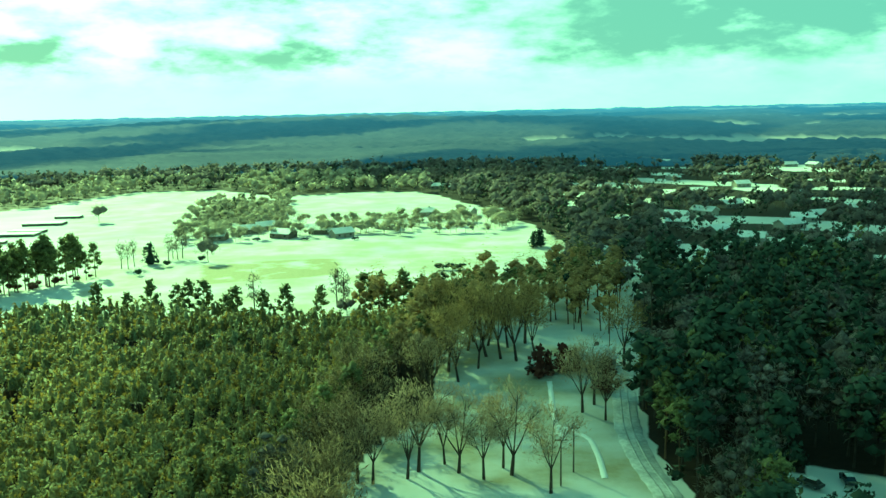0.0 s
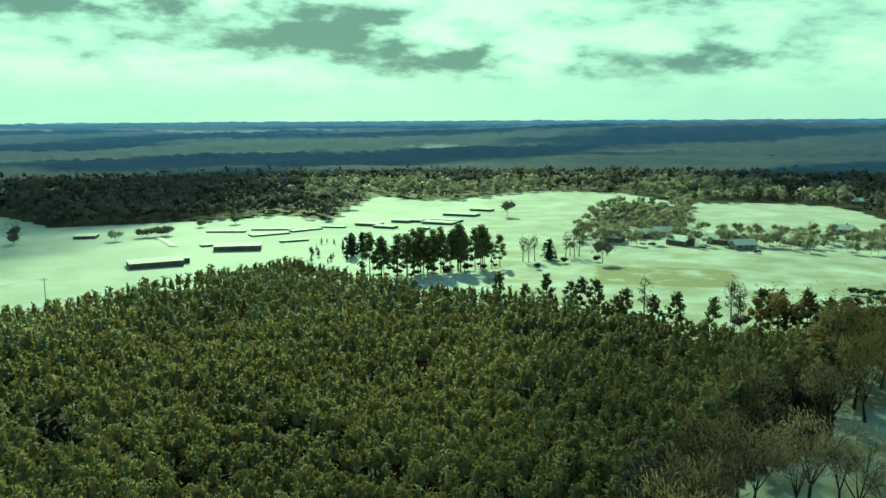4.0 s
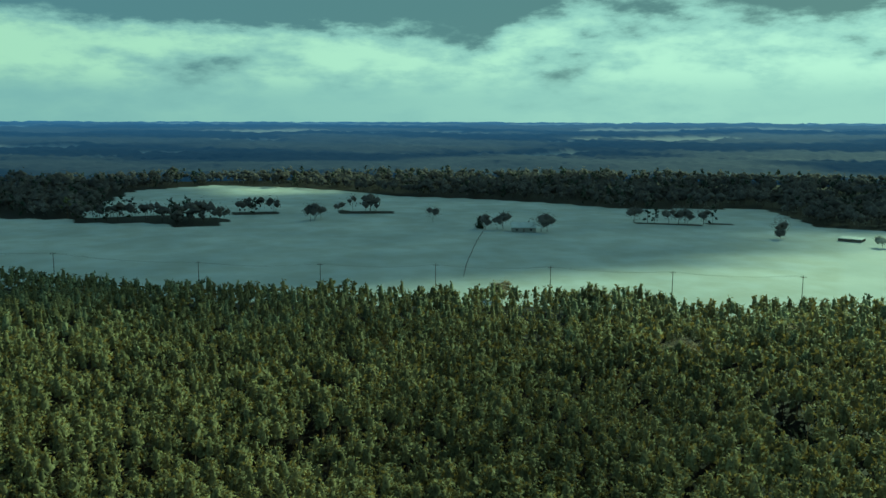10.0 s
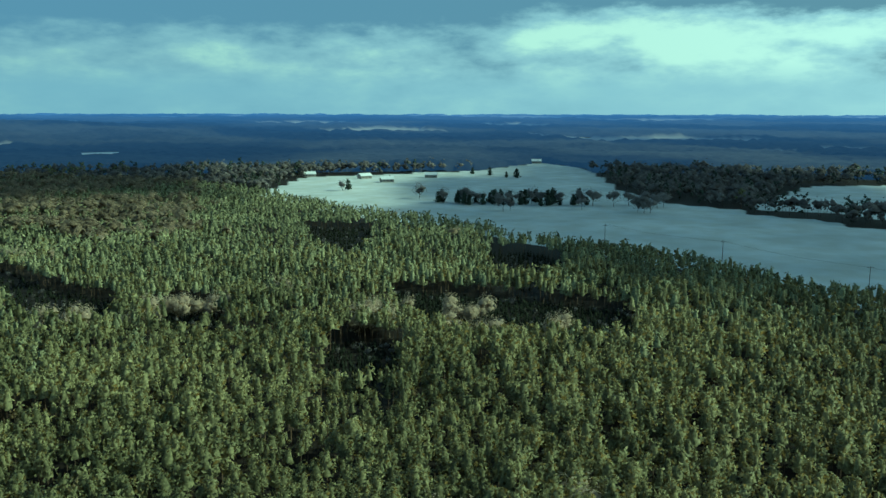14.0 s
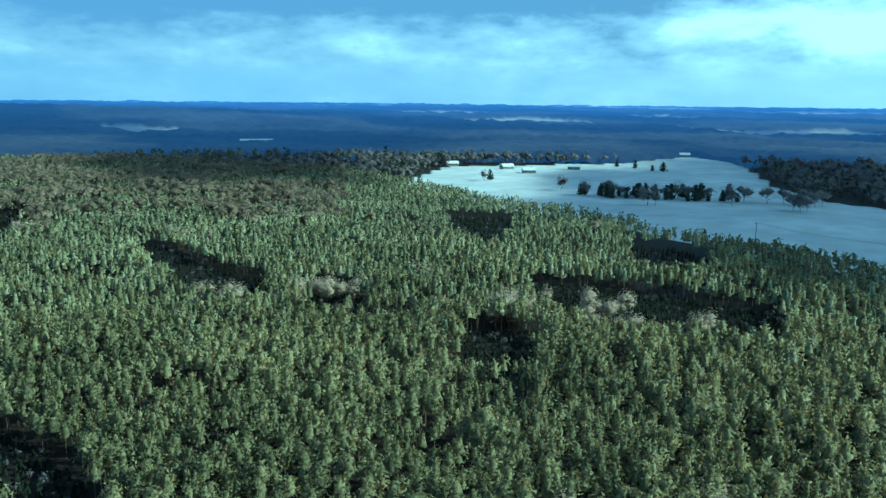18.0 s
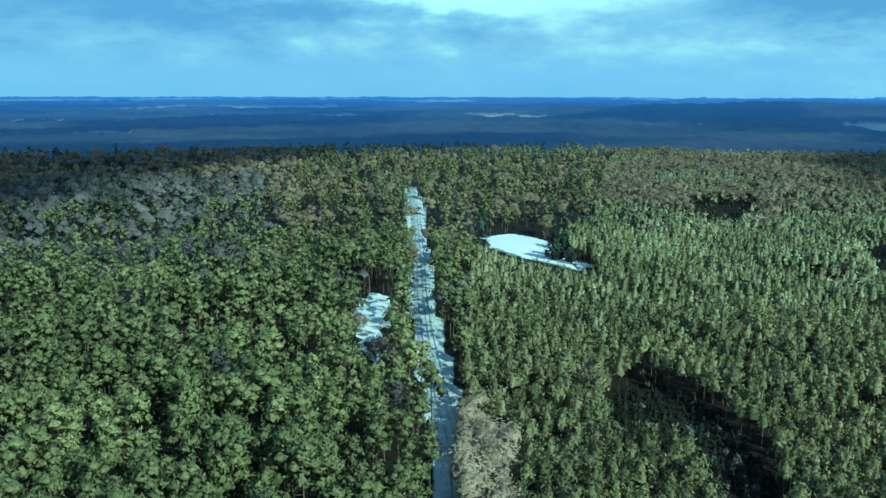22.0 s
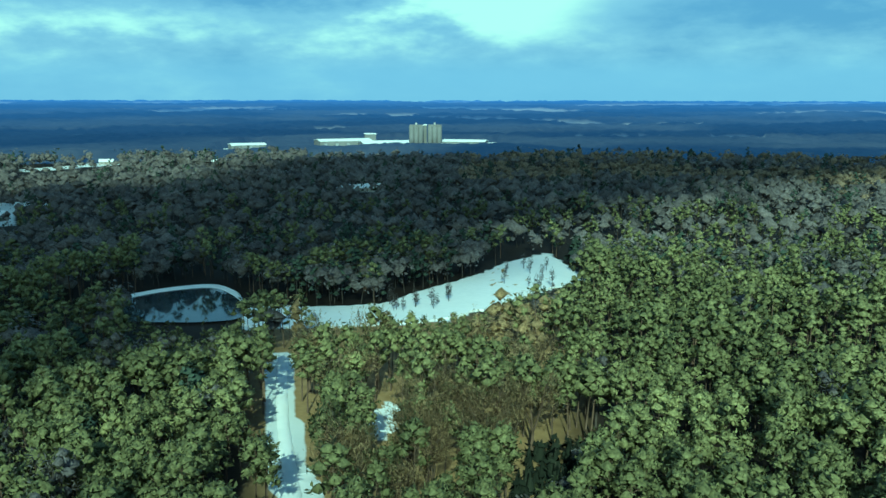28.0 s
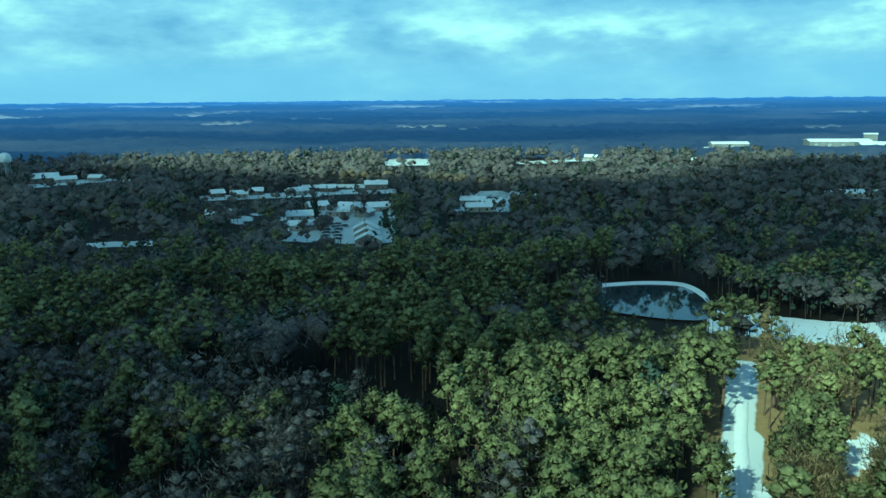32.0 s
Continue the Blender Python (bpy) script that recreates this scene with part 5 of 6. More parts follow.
def ribbon(name, line, width, z, mat, label, category, side=0.0, seed=0):
    """A strip laid along a line of headings and distances, smoothed, a little uneven at its edges."""
    p = np.array([at(a, r) for a, r in line])
    t = np.linspace(0, len(p) - 1, len(p) * 9)
    c = np.stack([np.interp(t, np.arange(len(p)), p[:, k]) for k in (0, 1)], -1)
    for _ in range(8):
        c[1:-1] = (c[:-2] + 2 * c[1:-1] + c[2:]) / 4
    w = np.gradient(c, axis=0)
    w /= np.linalg.norm(w, axis=1)[:, None]
    n = np.stack([-w[:, 1], w[:, 0]], -1)
    r = np.random.RandomState(seed)
    bm = bmesh.new()
    rows = []
    for k in range(len(c)):
        wob = width * (1 + r.uniform(-0.12, 0.12)) / 2
        row_ = []
        for f, dz in ((-1, -0.25), (-0.9, 0), (0, 0.03), (0.9, 0), (1, -0.25)):
            q = c[k] + n[k] * (side + f * wob)
            row_.append(bm.verts.new((q[0], q[1], z + dz + lift(c[k][0], c[k][1]))))
        rows.append(row_)
    for a, b in zip(rows, rows[1:]):
        for k in range(4):
            bm.faces.new((a[k], a[k + 1], b[k + 1], b[k]))
    bmesh.ops.recalc_face_normals(bm, faces=bm.faces)
    ob = new(name, flatten(bm, name, mat))
    for f in ob.data.polygons:
        f.use_smooth = True
    return tagged(ob, label, category, kind="structure")


def roads():
    ribbon("road", ROAD_LINE, 6.2, 0.30, ROAD, "straight country road under packed grey snow", "road", seed=1)
    ribbon("lane", LANE_LINE, 5.2, 0.30, ROAD, "narrow lane under packed snow beside dark trees", "road", seed=2)
    ribbon("track_mouth", [(223.8, 90), (225.6, 112), (226.8, 126), (227.8, 140)], 7.0, 0.26, SNOW, "snow spreading at the mouth of the forest track", "track", 0, 9)
    ribbon("track", TRACK_LINE, 2.6, 0.30, SNOW, "bright snowy track cut through the pines", "track", seed=3)
    for side in (-1.5, -0.2, 1.4):
        ribbon("wheel_track", ROAD_LINE, 0.5, 0.40, RUT, "dark wet wheel track on the snowy road", "wheel track", side, 4)
    for side in (-0.8, 0.8):
        ribbon("wheel_track", LANE_LINE, 0.4, 0.40, RUT, "dark wet wheel track on the snowy lane", "wheel track", side, 5)
    ribbon("footpath", [(-7.3, 196), (-7.5, 180), (-7.7, 168), (-8.2, 160)], 1.3, 0.07, SNOW, "trodden snowy footpath across the yard", "path", 0, 6)
    ribbon("footpath", [(-7.7, 168), (-9.0, 165), (-10.2, 161), (-10.8, 152), (-11.2, 143)], 1.3, 0.07, SNOW, "trodden snowy footpath across the yard", "path", 0, 7)
    ribbon("field_drive", [(44.6, 455), (45.2, 480), (45.6, 492)], 4, 0.35, SNOW, "snowy drive up to the sheds", "drive", 0, 8)


roads()


def outline(corners, steps=8):
    p = np.array([at(a, r) for a, r in corners])
    q = np.concatenate([p, p[:1]])
    t = np.linspace(0, len(p), len(p) * steps, endpoint=False)
    c = np.stack([np.interp(t, np.arange(len(q)), q[:, k]) for k in (0, 1)], -1)
    for _ in range(10):
        c = (np.roll(c, 1, 0) + 2 * c + np.roll(c, -1, 0)) / 4
    return c


def pond():
    c = outline(POND)
    bm = bmesh.new()
    bm.faces.new([bm.verts.new((x, y, 0.62)) for x, y in c])
    bmesh.ops.triangulate(bm, faces=bm.faces)
    for f in bm.faces:
        if f.normal.z < 0:
            f.normal_flip()
    tagged(new("pond", flatten(bm, "pond", WATER)), "still dark pond reflecting the sky", "pond", kind="structure")
    o = outline(BANK)
    bm = bmesh.new()
    loops = []
    for k, z in ((0.0, 0.55), (0.25, 1.1), (0.6, 1.3), (1.0, 0.2)):
        ring = []
        for a, b in zip(c, o):
            far = min(1.0, max(0.0, (np.hypot(a[0], a[1]) - 268) / 14))  # the near side is squeezed flat to fit the camera's view
            ring.append(bm.verts.new((*(a + (b - a) * k * (0.01 + 0.55 * far)), 0.4 + (z - 0.4) * far)))
        loops.append(ring)
    n = len(c)
    for a, b in zip(loops, loops[1:]):
        for i in range(n):
            bm.faces.new((a[i], a[(i + 1) % n], b[(i + 1) % n], b[i]))
    bmesh.ops.recalc_face_normals(bm, faces=bm.faces)
    tagged(new("pond_bank", flatten(bm, "pond_bank", SNOW)), "low snow-covered bank round the pond", "bank", kind="structure")


pond()


def snow_sheet(name, corners, label, seed=0):
    """A sheet of snow over an opening in the woods, with a soft uneven rim."""
    c = outline(corners, 12)
    r = np.random.RandomState(seed)
    c = c + r.normal(0, 0.5, c.shape)
    bm = bmesh.new()
    top = [bm.verts.new((x, y, 0.48)) for x, y in c]
    low = [bm.verts.new((x, y, -0.5)) for x, y in c]
    n = len(c)
    f = bm.faces.new(top)
    if f.normal.z < 0:
        f.normal_flip()
    for i in range(n):
        bm.faces.new((top[i], top[(i + 1) % n], low[(i + 1) % n], low[i]))
    bmesh.ops.triangulate(bm, faces=[f])
    bmesh.ops.recalc_face_normals(bm, faces=bm.faces)
    tagged(new(name, flatten(bm, name, SNOW)), label, "snow", kind="structure")


snow_sheet("snow_clearing", CLEARING, "snow lying in a long forest clearing", 1)
snow_sheet("snow_croft", CROFT, "snow lying round a forest croft", 2)
snow_sheet("snow_glade", GLADE, "bright snow in a small forest glade", 3)
snow_sheet("snow_roadside", ROADSIDE, "snow on a cleared strip beside the road", 4)

# ---- buildings ----


def box(bm, x0, x1, y0, y1, z0, z1, bevel=0.0):
    r = bmesh.ops.create_cube(bm, size=1)
    for v in r["verts"]:
        v.co = Vector(((x0 + x1) / 2 + v.co.x * (x1 - x0), (y0 + y1) / 2 + v.co.y * (y1 - y0), (z0 + z1) / 2 + v.co.z * (z1 - z0)))
    if bevel:
        bmesh.ops.bevel(bm, geom=list({e for v in r["verts"] for e in v.link_edges}), offset=bevel, segments=1, affect="EDGES")
    return bm


def gable(bm, w, d, z, rise_, eave=0.5, thick=0.3):
    """A pitched roof of two slabs with overhanging eaves."""
    ring = []
    for x in (-w / 2 - eave, w / 2 + eave):
        low = z - eave * rise_ / (d / 2)
        ring.append([bm.verts.new((x, y, zz)) for y, zz in (
            (-d / 2 - eave, low), (-d / 2 - eave, low + thick), (0, z + rise_ + thick), (d / 2 + eave, low + thick), (d / 2 + eave, low), (0, z + rise_))])
    a, b = ring
    for i in range(6):
        bm.faces.new((a[i], a[(i + 1) % 6], b[(i + 1) % 6], b[i]))
    for q in ring:
        bm.faces.new((q[0], q[1], q[2], q[5]))
        bm.faces.new((q[5], q[2], q[3], q[4]))
    bmesh.ops.recalc_face_normals(bm, faces=bm.faces)
    return bm


def gabled_walls(w, d, h, rise_):
    bm = bmesh.new()
    a, b = ([bm.verts.new((x, y, z)) for y, z in ((-d / 2, -0.4), (-d / 2, h), (0, h + rise_ - 0.02), (d / 2, h), (d / 2, -0.4))] for x in (-w / 2, w / 2))
    for i in range(5):
        bm.faces.new((a[i], a[(i + 1) % 5], b[(i + 1) % 5], b[i]))
    bm.faces.new(a)
    bm.faces.new(b)
    bmesh.ops.recalc_face_normals(bm, faces=bm.faces)
    return bm


def house(h, d, turn, w=12, deep=8, tall=3.0, rise_=2.2, wall=None, label="low pale house with a snow-covered roof", group="houses among the trees"):
    x, y = at(h, d)
    ob = thing("house", pose(x, y, lift(x, y), 0, 0, h + turn), label, "house", group)
    part("wall", gabled_walls(w, deep, tall, rise_), wall or WALL, ob)
    roof = part("roof", gable(bmesh.new(), w, deep, tall, rise_), ROOF, ob, "snow-covered pitched roof")
    part("chimney", box(bmesh.new(), w * 0.2, w * 0.2 + 0.8, 0.4, 1.2, tall + rise_ * 0.3, tall + rise_ + 1.0), DARK_WALL, roof)
    for sgn in (-1, 1):
        for k in range(3):
            cx = (k - 1) * w * 0.3
            if sgn < 0 and k == 1:
                part("door", box(bmesh.new(), cx - 0.5, cx + 0.5, sgn * deep / 2 - 0.05, sgn * deep / 2 + 0.05, 0.1, 2.15), DARK_WALL, ob)
                continue
            part("window", box(bmesh.new(), cx - 0.6, cx + 0.6, sgn * deep / 2 - 0.04, sgn * deep / 2 + 0.04, 1.0, 2.2), GLASS, ob)
    return ob


def shed(h, d, turn, w, deep, tall, label="long low dark shed with a flat snowy roof", group="low sheds in the snow"):
    x, y = at(h, d)
    ob = thing("shed", pose(x, y, lift(x, y), 0, 0, h + turn), label, "shed", group)
    part("wall", box(bmesh.new(), -w / 2, w / 2, -deep / 2, deep / 2, -0.4, tall), DARK_WALL, ob)
    bm = box(bmesh.new(), -w / 2 - 0.4, w / 2 + 0.4, -deep / 2 - 0.4, deep / 2 + 0.4, tall, tall + 0.22, 0.08)
    part("roof", bm, ROOF, ob, "flat roof under a layer of snow")
    n = max(1, int(w / 7))
    for k in range(n):
        cx = (k + 0.5) / n * w - w / 2
        part("door", box(bmesh.new(), cx - 1.0, cx + 1.0, -deep / 2 - 0.06, -deep / 2 + 0.02, 0, min(2.1, tall - 0.2)), POLE, ob)
    return ob


def warehouse(h, d, turn, w, deep, tall, label):
    x, y = at(h, d)
    ob = thing("warehouse", pose(x, y, lift(x, y), 0, 0, h + turn), label, "warehouse", "warehouses by the silos")
    part("wall", gabled_walls(w, deep, tall, deep * 0.08), CONCRETE, ob)
    part("roof", gable(bmesh.new(), w, deep, tall, deep * 0.08, 0.6, 0.4), ROOF, ob, "broad snow-covered roof")
    for k in range(max(2, int(w / 16))):
        cx = (k + 0.5) * 16 - w / 2
        if cx < w / 2 - 3:
            part("door", box(bmesh.new(), cx - 2, cx + 2, -deep / 2 - 0.08, -deep / 2 + 0.02, 0, 4.2), METAL, ob)
    return ob


def silos():
    for h, d, wide in ((219.0, 1088, 3), (217.75, 1094, 3)):
        x, y = at(h, d)
        ob = thing("grain_silos", pose(x, y, lift(x, y), 0, 0, h), "block of tall grey concrete grain silos", "silo", "grain silos")
        for i in range(wide):
            for j in range(2):
                bm = bmesh.new()
                bmesh.ops.create_cone(bm, cap_ends=True, segments=18, radius1=3.2, radius2=3.2, depth=30)
                bmesh.ops.translate(bm, vec=((i - 1) * 5.9, j * 5.9 - 3, 14.6), verts=bm.verts)
                for f in bm.faces:
                    f.smooth = len(f.verts) == 4
                part("silo", bm, CONCRETE, ob)
        part("gallery", box(bmesh.new(), -8.5, 8.5, -4.5, 4.5, 29.4, 32.0), CONCRETE, ob)
        part("vent", box(bmesh.new(), -1.2, 1.2, -1.2, 1.2, 31.9, 34.5), METAL, ob)
    x, y = at(218.4, 1100)
    ob = thing("elevator_tower", pose(x, y, lift(x, y), 0, 0, 218.4), "narrow concrete lift tower between the silos", "tower")
    part("shaft", box(bmesh.new(), -2.2, 2.2, -2.5, 2.5, -0.4, 31), CONCRETE, ob)
    part("cap", box(bmesh.new(), -2.6, 2.6, -2.9, 2.9, 31, 32), ROOF, ob)


silos()
warehouse(221.0, 1128, 14, 70, 34, 7, "wide pale warehouse with a snowy roof beside the silos")
warehouse(223.9, 1190, 18, 75, 30, 7, "long pale warehouse under a snowy roof")
warehouse(215.7, 1190, -10, 60, 26, 6, "low pale warehouse with snow on its roof")
warehouse(222.1, 1240, 6, 16, 12, 14, "tall narrow pale plant building among snowy roofs")
warehouse(230.2, 1120, 12, 44, 24, 6, "pale works building in a snowy lot")
warehouse(141.3, 1250, 4, 60, 22, 7, "far pale works hall with a snowy roof")
warehouse(128.0, 1235, 6, 40, 20, 6, "far pale hall beside snowy ground")

# sheds of the plots on the snowy field
shed(45.8, 398, 8, 23, 13, 2.3, "long dark shed with a flat snow-covered roof on the field")
shed(44.0, 402, 5, 5, 4, 2.2, "small dark lean-to beside the long shed")
shed(40.5, 438, -4, 23, 14, 2.4, "dark shed under a thick flat snow roof")
# those with z_ below 2 stand in for the low walls of plots
for h_, d_, t_, w_, e_, z_ in ((42.4, 468, 3, 14, 6, 1.8), (41.2, 505, -6, 26, 4, 1.6), (38.4, 488, 10, 24, 5, 1.5), (38.2, 524, -5, 30, 4, 1.6), (36.0, 508, 14, 22, 4, 1.5),
                               (34.2, 515, -8, 26, 4, 1.6), (36.8, 472, 6, 18, 3, 1.3), (31.7, 514, -12, 16, 6, 2.6), (29.4, 528, -10, 20, 7, 2.6), (30.6, 520, -14, 14, 4, 2.0),
                               (28.0, 490, -6, 12, 5, 2.0), (26.9, 527, -12, 24, 6, 2.0), (25.4, 558, -10, 24, 7, 2.2), (26.4, 548, -14, 20, 5, 2.0), (24.0, 590, -10, 20, 5, 2.2),
                               (49.8, 500, -6, 16, 7, 2.6), (28.6, 540, -8, 16, 6, 2.2)):
    shed(h_, d_ + 14 * math.sin(h_ * 9), t_ * 2.2, w_ * (0.5 + 0.5 * abs(math.sin(d_))), e_ * 1.5, 0.6 + z_ * (0.1 if z_ < 2 else 0.35))

# farmhouses, village and suburb
house(70.4, 500, 4, 14, 9, 3, 2.4, label="farmhouse with a snowy roof among field trees")
for h_, d_, t_ in ((128.6, 868, 10), (120.4, 850, -4), (113.3, 1098, 6), (124.9, 835, 30), (123.4, 795, 12)):
    house(h_, d_, t_, 12, 8, 3.0, 2.2, label="hillside farmhouse with a snow-covered roof", group="hillside houses")
rr = random.Random(3)
for h_, d_ in ((15.2, 452), (13.0, 470), (10.8, 446), (8.2, 455), (6.9, 440), (3.8, 470), (1.2, 520), (-1.6, 520), (-3.6, 512), (0.3, 700), (-0.8, 690), (12.0, 480)):
    house(h_, d_, rr.uniform(-40, 40), rr.uniform(9, 13), 7.5, 2.8, 2.0, DARK_WALL if rr.random() < 0.5 else WALL, "low village house with snow on its roof", "village houses")
for h_, d_ in ((-10.2, 208), (-10.6, 372), (-16.9, 322), (-15.8, 470), (-15.6, 498), (-20.4, 418), (-23.4, 500), (-24.4, 520), (-22.6, 470), (-18.4, 440), (-17.4, 520),
               (-19.0, 560), (-21.4, 610), (-14.0, 560), (-17.0, 640), (-23.0, 640), (-15.4, 760), (-19.6, 700), (-14.9, 970), (-22.4, 930), (-12.4, 985), (-23.8, 930), (-26.4, 560), (-25.8, 420)):
    house(h_, d_, rr.uniform(-50, 50), rr.uniform(10, 15) if d_ > 300 else 9, 8, 2.9, 2.1, None, "suburban house with a snowy roof among dark trees", "suburban houses")
for d_, x_ in ((376, 0.0), (392, 0.25), (409, 0.5)):
    house(254.0 + x_ * 0.3, d_, 86, 8, 11.5, 3, 3.0, None, "gabled row house with a thick snow roof", "row of gabled houses")
house(258.1, 428, 4, 18, 8, 3, 1.8, None, "long white-roofed house in a snowy yard", "homes in the snowy yard")
for h_, d_, t_, w_ in ((256.0, 475, -8, 13), (258.6, 462, 4, 14), (254.2, 470, 70, 11), (253.2, 492, 10, 14), (257.4, 500, 20, 12), (254.9, 488, 80, 10)):
    house(h_, d_, t_, w_, 8, 3, 2.2, None, "white-roofed house in a snowy yard", "homes in the snowy yard")
for h_, d_, w_ in ((263.9, 596, 9), (261.4, 600, 10), (256.6, 606, 11)):
    house(h_, d_, rr.uniform(-12, 12), w_, 8, 3, 2.0, DARK_WALL, "house with a snowy roof along a snowy street", "houses along the snowy street")
house(253.4, 612, 3, 16, 9, 4.2, 2.2, DARK_WALL, "long dark-walled hall under a bright snow roof", "halls in the woods")
house(254.1, 935, 30, 19, 15, 5, 4.5, DARK_WALL, "large dark barn under a steep snow roof", "barns")
for h_, d_ in ((270.0, 1268), (269.2, 1272), (268.2, 1270), (267.2, 1274), (266.7, 1268), (262.8, 1320), (261.0, 1335)):
    house(h_, d_, rr.uniform(-12, 12), rr.uniform(16, 24), 12, 5, 3, None, "far pale building with a snowy roof", "far pale buildings")
house(274.9, 752, 4, 15, 10, 4, 2.0, BRICK, "red-walled hall under a white snow roof", "halls in the woods")


def water_tower(h, d):
    x, y = at(h, d)
    ob = thing("water_tower", pose(x, y, lift(x, y), 0, 0, h), "white bulbous water tower standing above bare woods", "water tower", "")
    bm = bmesh.new()
    prof = [(0.0, 17.5), (2.4, 17.8), (4.2, 19.4), (4.6, 21.6), (4.2, 24.0), (2.6, 25.6), (0.4, 26.2), (0.0, 26.2)]
    rings = [[bm.verts.new((r * math.cos(k * 0.3927), r * math.sin(k * 0.3927), z)) for k in range(16)] for r, z in prof[1:-1]]
    for a, b in zip(rings, rings[1:]):
        for k in range(16):
            bm.faces.new((a[k], a[(k + 1) % 16], b[(k + 1) % 16], b[k]))
    bm.faces.new(rings[-1])
    bm.faces.new(rings[0][::-1])
    part("tank", bm, ROOF, ob, "white rounded tank")
    for k in range(6):
        a = k * 1.0472
        bm = bmesh.new()
        v, f = stick((3.6 * math.cos(a), 3.6 * math.sin(a), -0.3), (3.2 * math.cos(a), 3.2 * math.sin(a), 19.2), 0.22, 0.2, 6)
        vs = [bm.verts.new(c) for c in v]
        for t in f:
            bm.faces.new([vs[i] for i in t])
        part("leg", bm, METAL, ob)
    bm = bmesh.new()
    bmesh.ops.create_cone(bm, cap_ends=True, segments=12, radius1=0.8, radius2=0.8, depth=18, matrix=Matrix.Translation((0, 0, 9)))
    part("riser", bm, METAL, ob)


water_tower(276.2, 742)
for h_, d_ in ((253.4, 632), (246.4, 486), (245.6, 505), (246.8, 520), (255.2, 495), (258.7, 592), (262.5, 585), (263.8, 480), (223.6, 598), (222.4, 601), (221.9, 606), (215.8, 650),
               (243.4, 545), (271.2, 752), (273.0, 748), (269.0, 700), (266.6, 640), (238.9, 905), (232.0, 860)):
    house(h_, d_, rr.uniform(-35, 35), rr.uniform(11, 17), 8, 3, 2.0, None, "low house with a white snow roof in the woods", "houses in the woods")
house(274.2, 752, 8, 22, 11, 4.5, 3.5, DARK_WALL, "broad dark barn under a snowy roof", "barns")

# ---- vehicles, poles, fence ----


def car(h, d, turn, mat, label):
    x, y = at(h, d)
    ob = thing("car", pose(x, y, lift(x, y) + 0.32, 0, 0, h + turn), label, "car", "parked cars")
    bm = box(bmesh.new(), -0.88, 0.88, -2.2, 2.2, 0.28, 0.85, 0.12)
    part("body", bm, mat, ob)
    bm = bmesh.new()
    lo = [bm.verts.new((sx * 0.8, sy, 0.84)) for sx, sy in ((-1, -1.7), (1, -1.7), (1, 1.0), (-1, 1.0))]
    hi = [bm.verts.new((sx * 0.62, sy, 1.42)) for sx, sy in ((-1, -1.1), (1, -1.1), (1, 0.4), (-1, 0.4))]
    for i in range(4):
        bm.faces.new((lo[i], lo[(i + 1) % 4], hi[(i + 1) % 4], hi[i]))
    bm.faces.new(hi)
    bm.faces.new(lo[::-1])
    bmesh.ops.recalc_face_normals(bm, faces=bm.faces)
    part("window", bm, GLASS, ob)
    part("roof", box(bmesh.new(), -0.64, 0.64, -1.12, 0.42, 1.41, 1.5, 0.03), ROOF, ob, "car roof under snow")
    for sx in (-1, 1):
        for sy in (-1.35, 1.35):
            bm = bmesh.new()
            bmesh.ops.create_cone(bm, cap_ends=True, segments=14, radius1=0.33, radius2=0.33, depth=0.22)
            bmesh.ops.rotate(bm, matrix=Matrix.Rotation(math.pi / 2, 3, "Y"), verts=bm.verts)
            bmesh.ops.translate(bm, vec=(sx * 0.82, sy, 0.33), verts=bm.verts)
            wheel = part("wheel", bm, TYRE, ob)
            bm = bmesh.new()
            bmesh.ops.create_cone(bm, cap_ends=True, segments=10, radius1=0.19, radius2=0.19, depth=0.24)
            bmesh.ops.rotate(bm, matrix=Matrix.Rotation(math.pi / 2, 3, "Y"), verts=bm.verts)
            bmesh.ops.translate(bm, vec=(sx * 0.82, sy, 0.33), verts=bm.verts)
            part("rim", bm, METAL, wheel)
    return ob


for k_ in range(12):
    car(256.1 + 0.75 * (k_ % 2) + 0.1 * math.sin(k_ * 5), 392 + 9.5 * (k_ // 2), 78 + 9 * math.sin(k_ * 3), PAINT, "dark car parked in a row between snowy houses")
car(178.15, 462, 0, PAINT, "dark car standing on the snowy road")
car(177.9, 480, 4, PAINT, "dark car standing on the snowy road")
car(-24.6, 149, 60, PAINT, "dark car parked in a snowy yard")
car(-26.8, 153, 20, PAINT, "dark car parked in a snowy yard")
car(-6.2, 203, 70, PAINT, "dark car parked beside the lane house")
for h_, d_ in ((12.6, 440), (9.4, 432), (6.0, 428), (-6.8, 410), (-15.2, 402), (-15.8, 405), (256.6, 440), (255.6, 432)):
    car(h_, d_, rr.uniform(0, 180), PAINT, "dark car parked by snowy village houses")


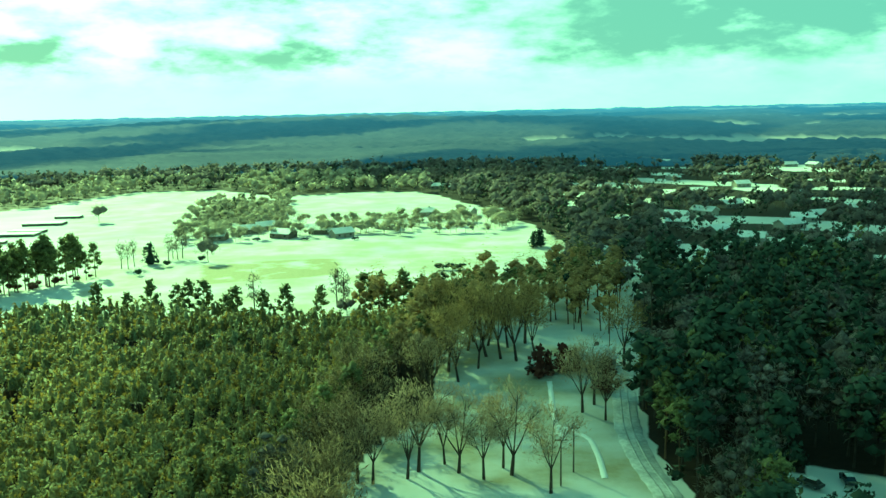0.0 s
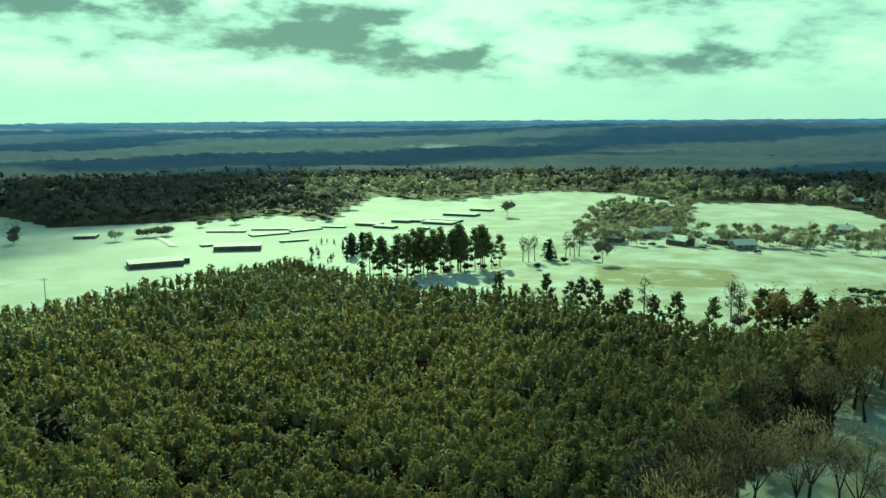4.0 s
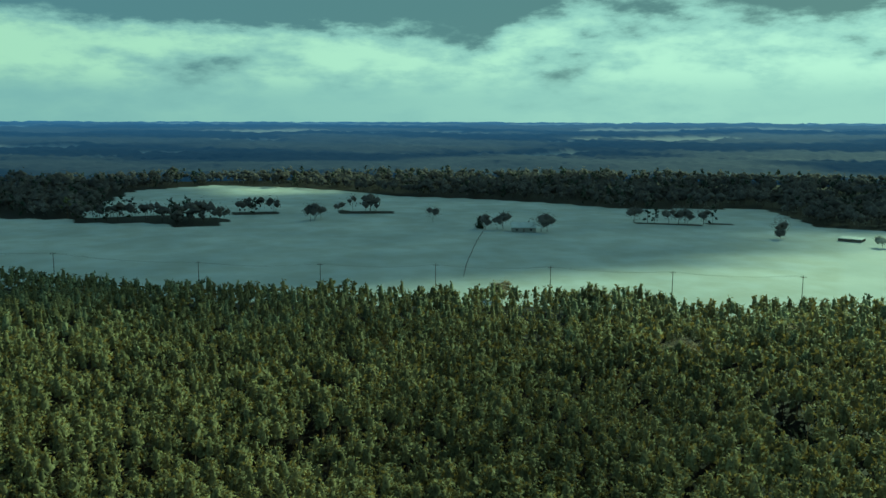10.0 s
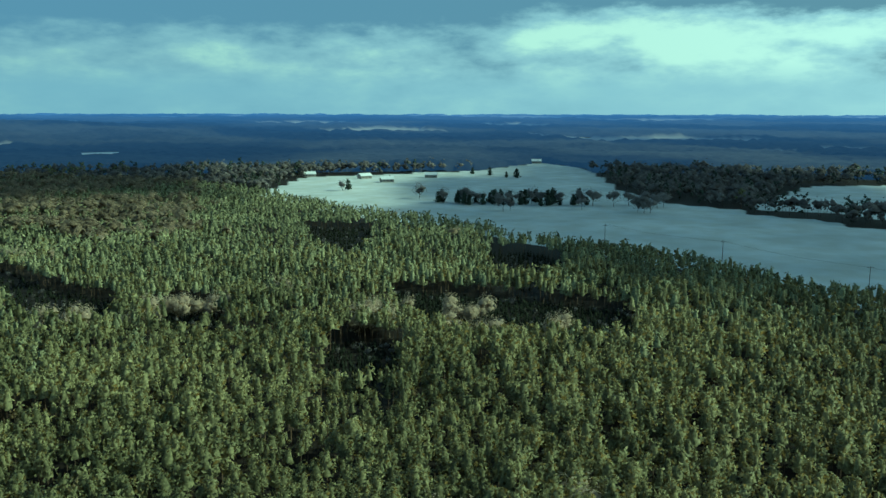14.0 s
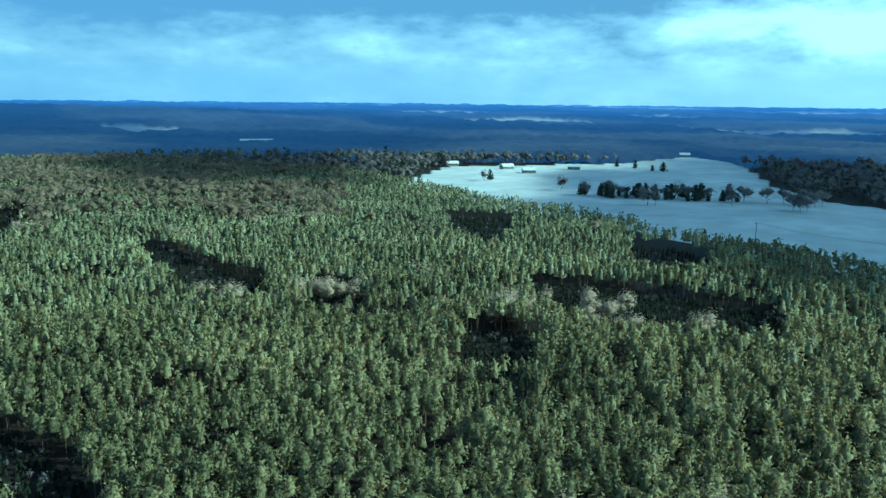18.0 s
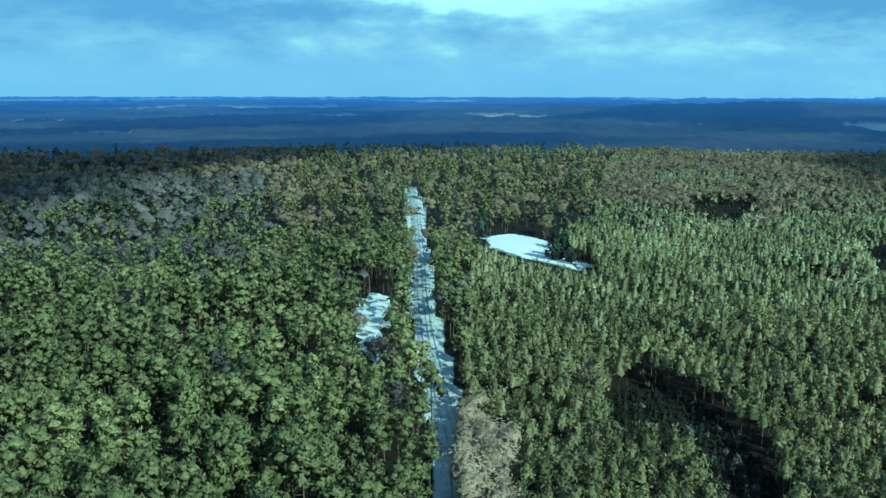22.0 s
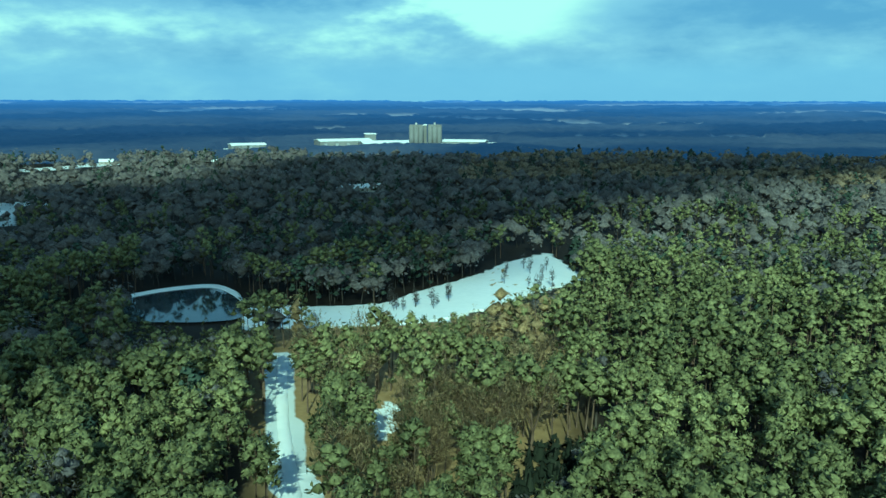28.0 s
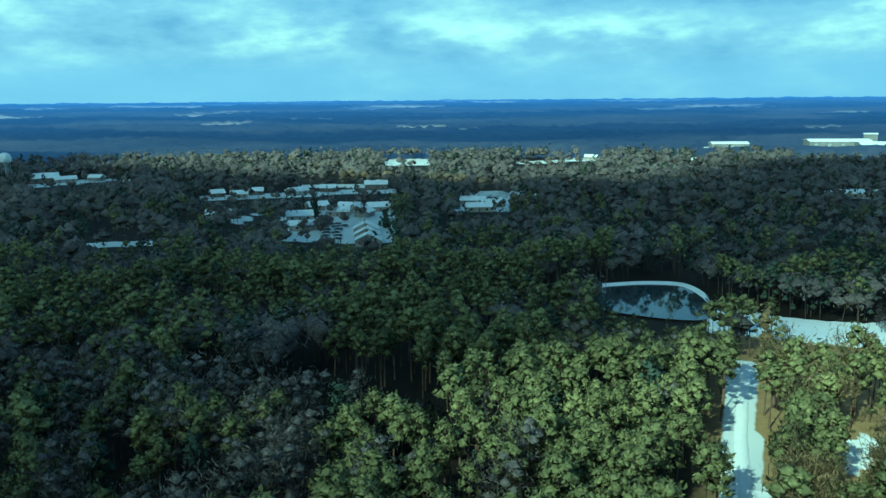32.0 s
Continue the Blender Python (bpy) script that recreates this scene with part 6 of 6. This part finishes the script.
def utility_pole(h, d, tall=9.5):
    x, y = at(h, d)
    ob = thing("utility_pole", pose(x, y, lift(x, y), 0, 0, h + 10), "weathered wooden utility pole at the field edge", "utility pole", "utility poles")
    v, f = stick((0, 0, -0.5), (0, 0, tall), 0.16, 0.11, 8)
    me = raw_mesh("post", v, f, [POLE])
    post = new("post", me)
    post.parent = ob
    part("crossarm", box(bmesh.new(), -1.1, 1.1, -0.07, 0.07, tall - 0.7, tall - 0.55), POLE, ob)
    for k in (-1, 0, 1):
        bm = bmesh.new()
        bmesh.ops.create_cone(bm, cap_ends=True, segments=8, radius1=0.07, radius2=0.05, depth=0.2)
        bmesh.ops.translate(bm, vec=(k * 0.95, 0, tall - 0.45), verts=bm.verts)
        part("insulator", bm, GLASS, ob)


POLES = [(52.4, 330), (60.4, 322), (68.5, 324), (76.4, 325), (84.3, 330), (92.3, 342), (101.0, 388), (108.6, 430)]
for h_, d_ in POLES:
    utility_pole(h_, d_)
for h_, d_ in ((13.0, 290), (-8.1, 139), (-9.0, 145), (-11.4, 215), (179.0, 300), (178.95, 360), (179.05, 420)):
    utility_pole(h_, d_, 9.0)


def wires():
    for k in (-1, 0, 1):
        pieces = []
        for (a0, r0), (a1, r1) in zip(POLES, POLES[1:]):
            p, q = np.array((*at(a0, r0), 9.2)), np.array((*at(a1, r1), 9.2))
            o = np.array(at(a0, 1.0 * k))
            p[:2] += o * 0.95
            q[:2] += o * 0.95
            last = p
            for i in range(1, 7):
                t = i / 6
                c = p * (1 - t) + q * t - np.array([0, 0, 1.2 * 4 * t * (1 - t)])
                pieces.append(stick(last, c, 0.012, 0.012, 3))
                last = c
        v, f = merge(pieces)
        tagged(new("power_line", raw_mesh("power_line", v, f, [DARK_WALL])), "thin dark overhead wire along the poles", "power line", "overhead wires")


wires()


def fence():
    ob = thing("field_fence", pose(0, 0, 0), "thin post-and-wire fence across the snowy field", "fence")
    line = row(74.5, 345, 73.2, 490, 40, 0.2, 5)
    me = None
    for px, py in line:
        if me is None:
            v, f = stick((0, 0, -0.3), (0, 0, 1.4), 0.09, 0.08, 6)
            me = raw_mesh("post", v, f, [POLE])
        post = new("post", me)
        post.parent = ob
        post.location = (px, py, lift(px, py))
    for z in (0.6, 1.1):
        v, f = merge([stick((*p, z + lift(*p)), (*q, z + lift(*q)), 0.03, 0.03, 3) for p, q in zip(line, line[1:])])
        wire = new("wire", raw_mesh("wire", v, f, [DARK_WALL]))
        wire.parent = ob


fence()
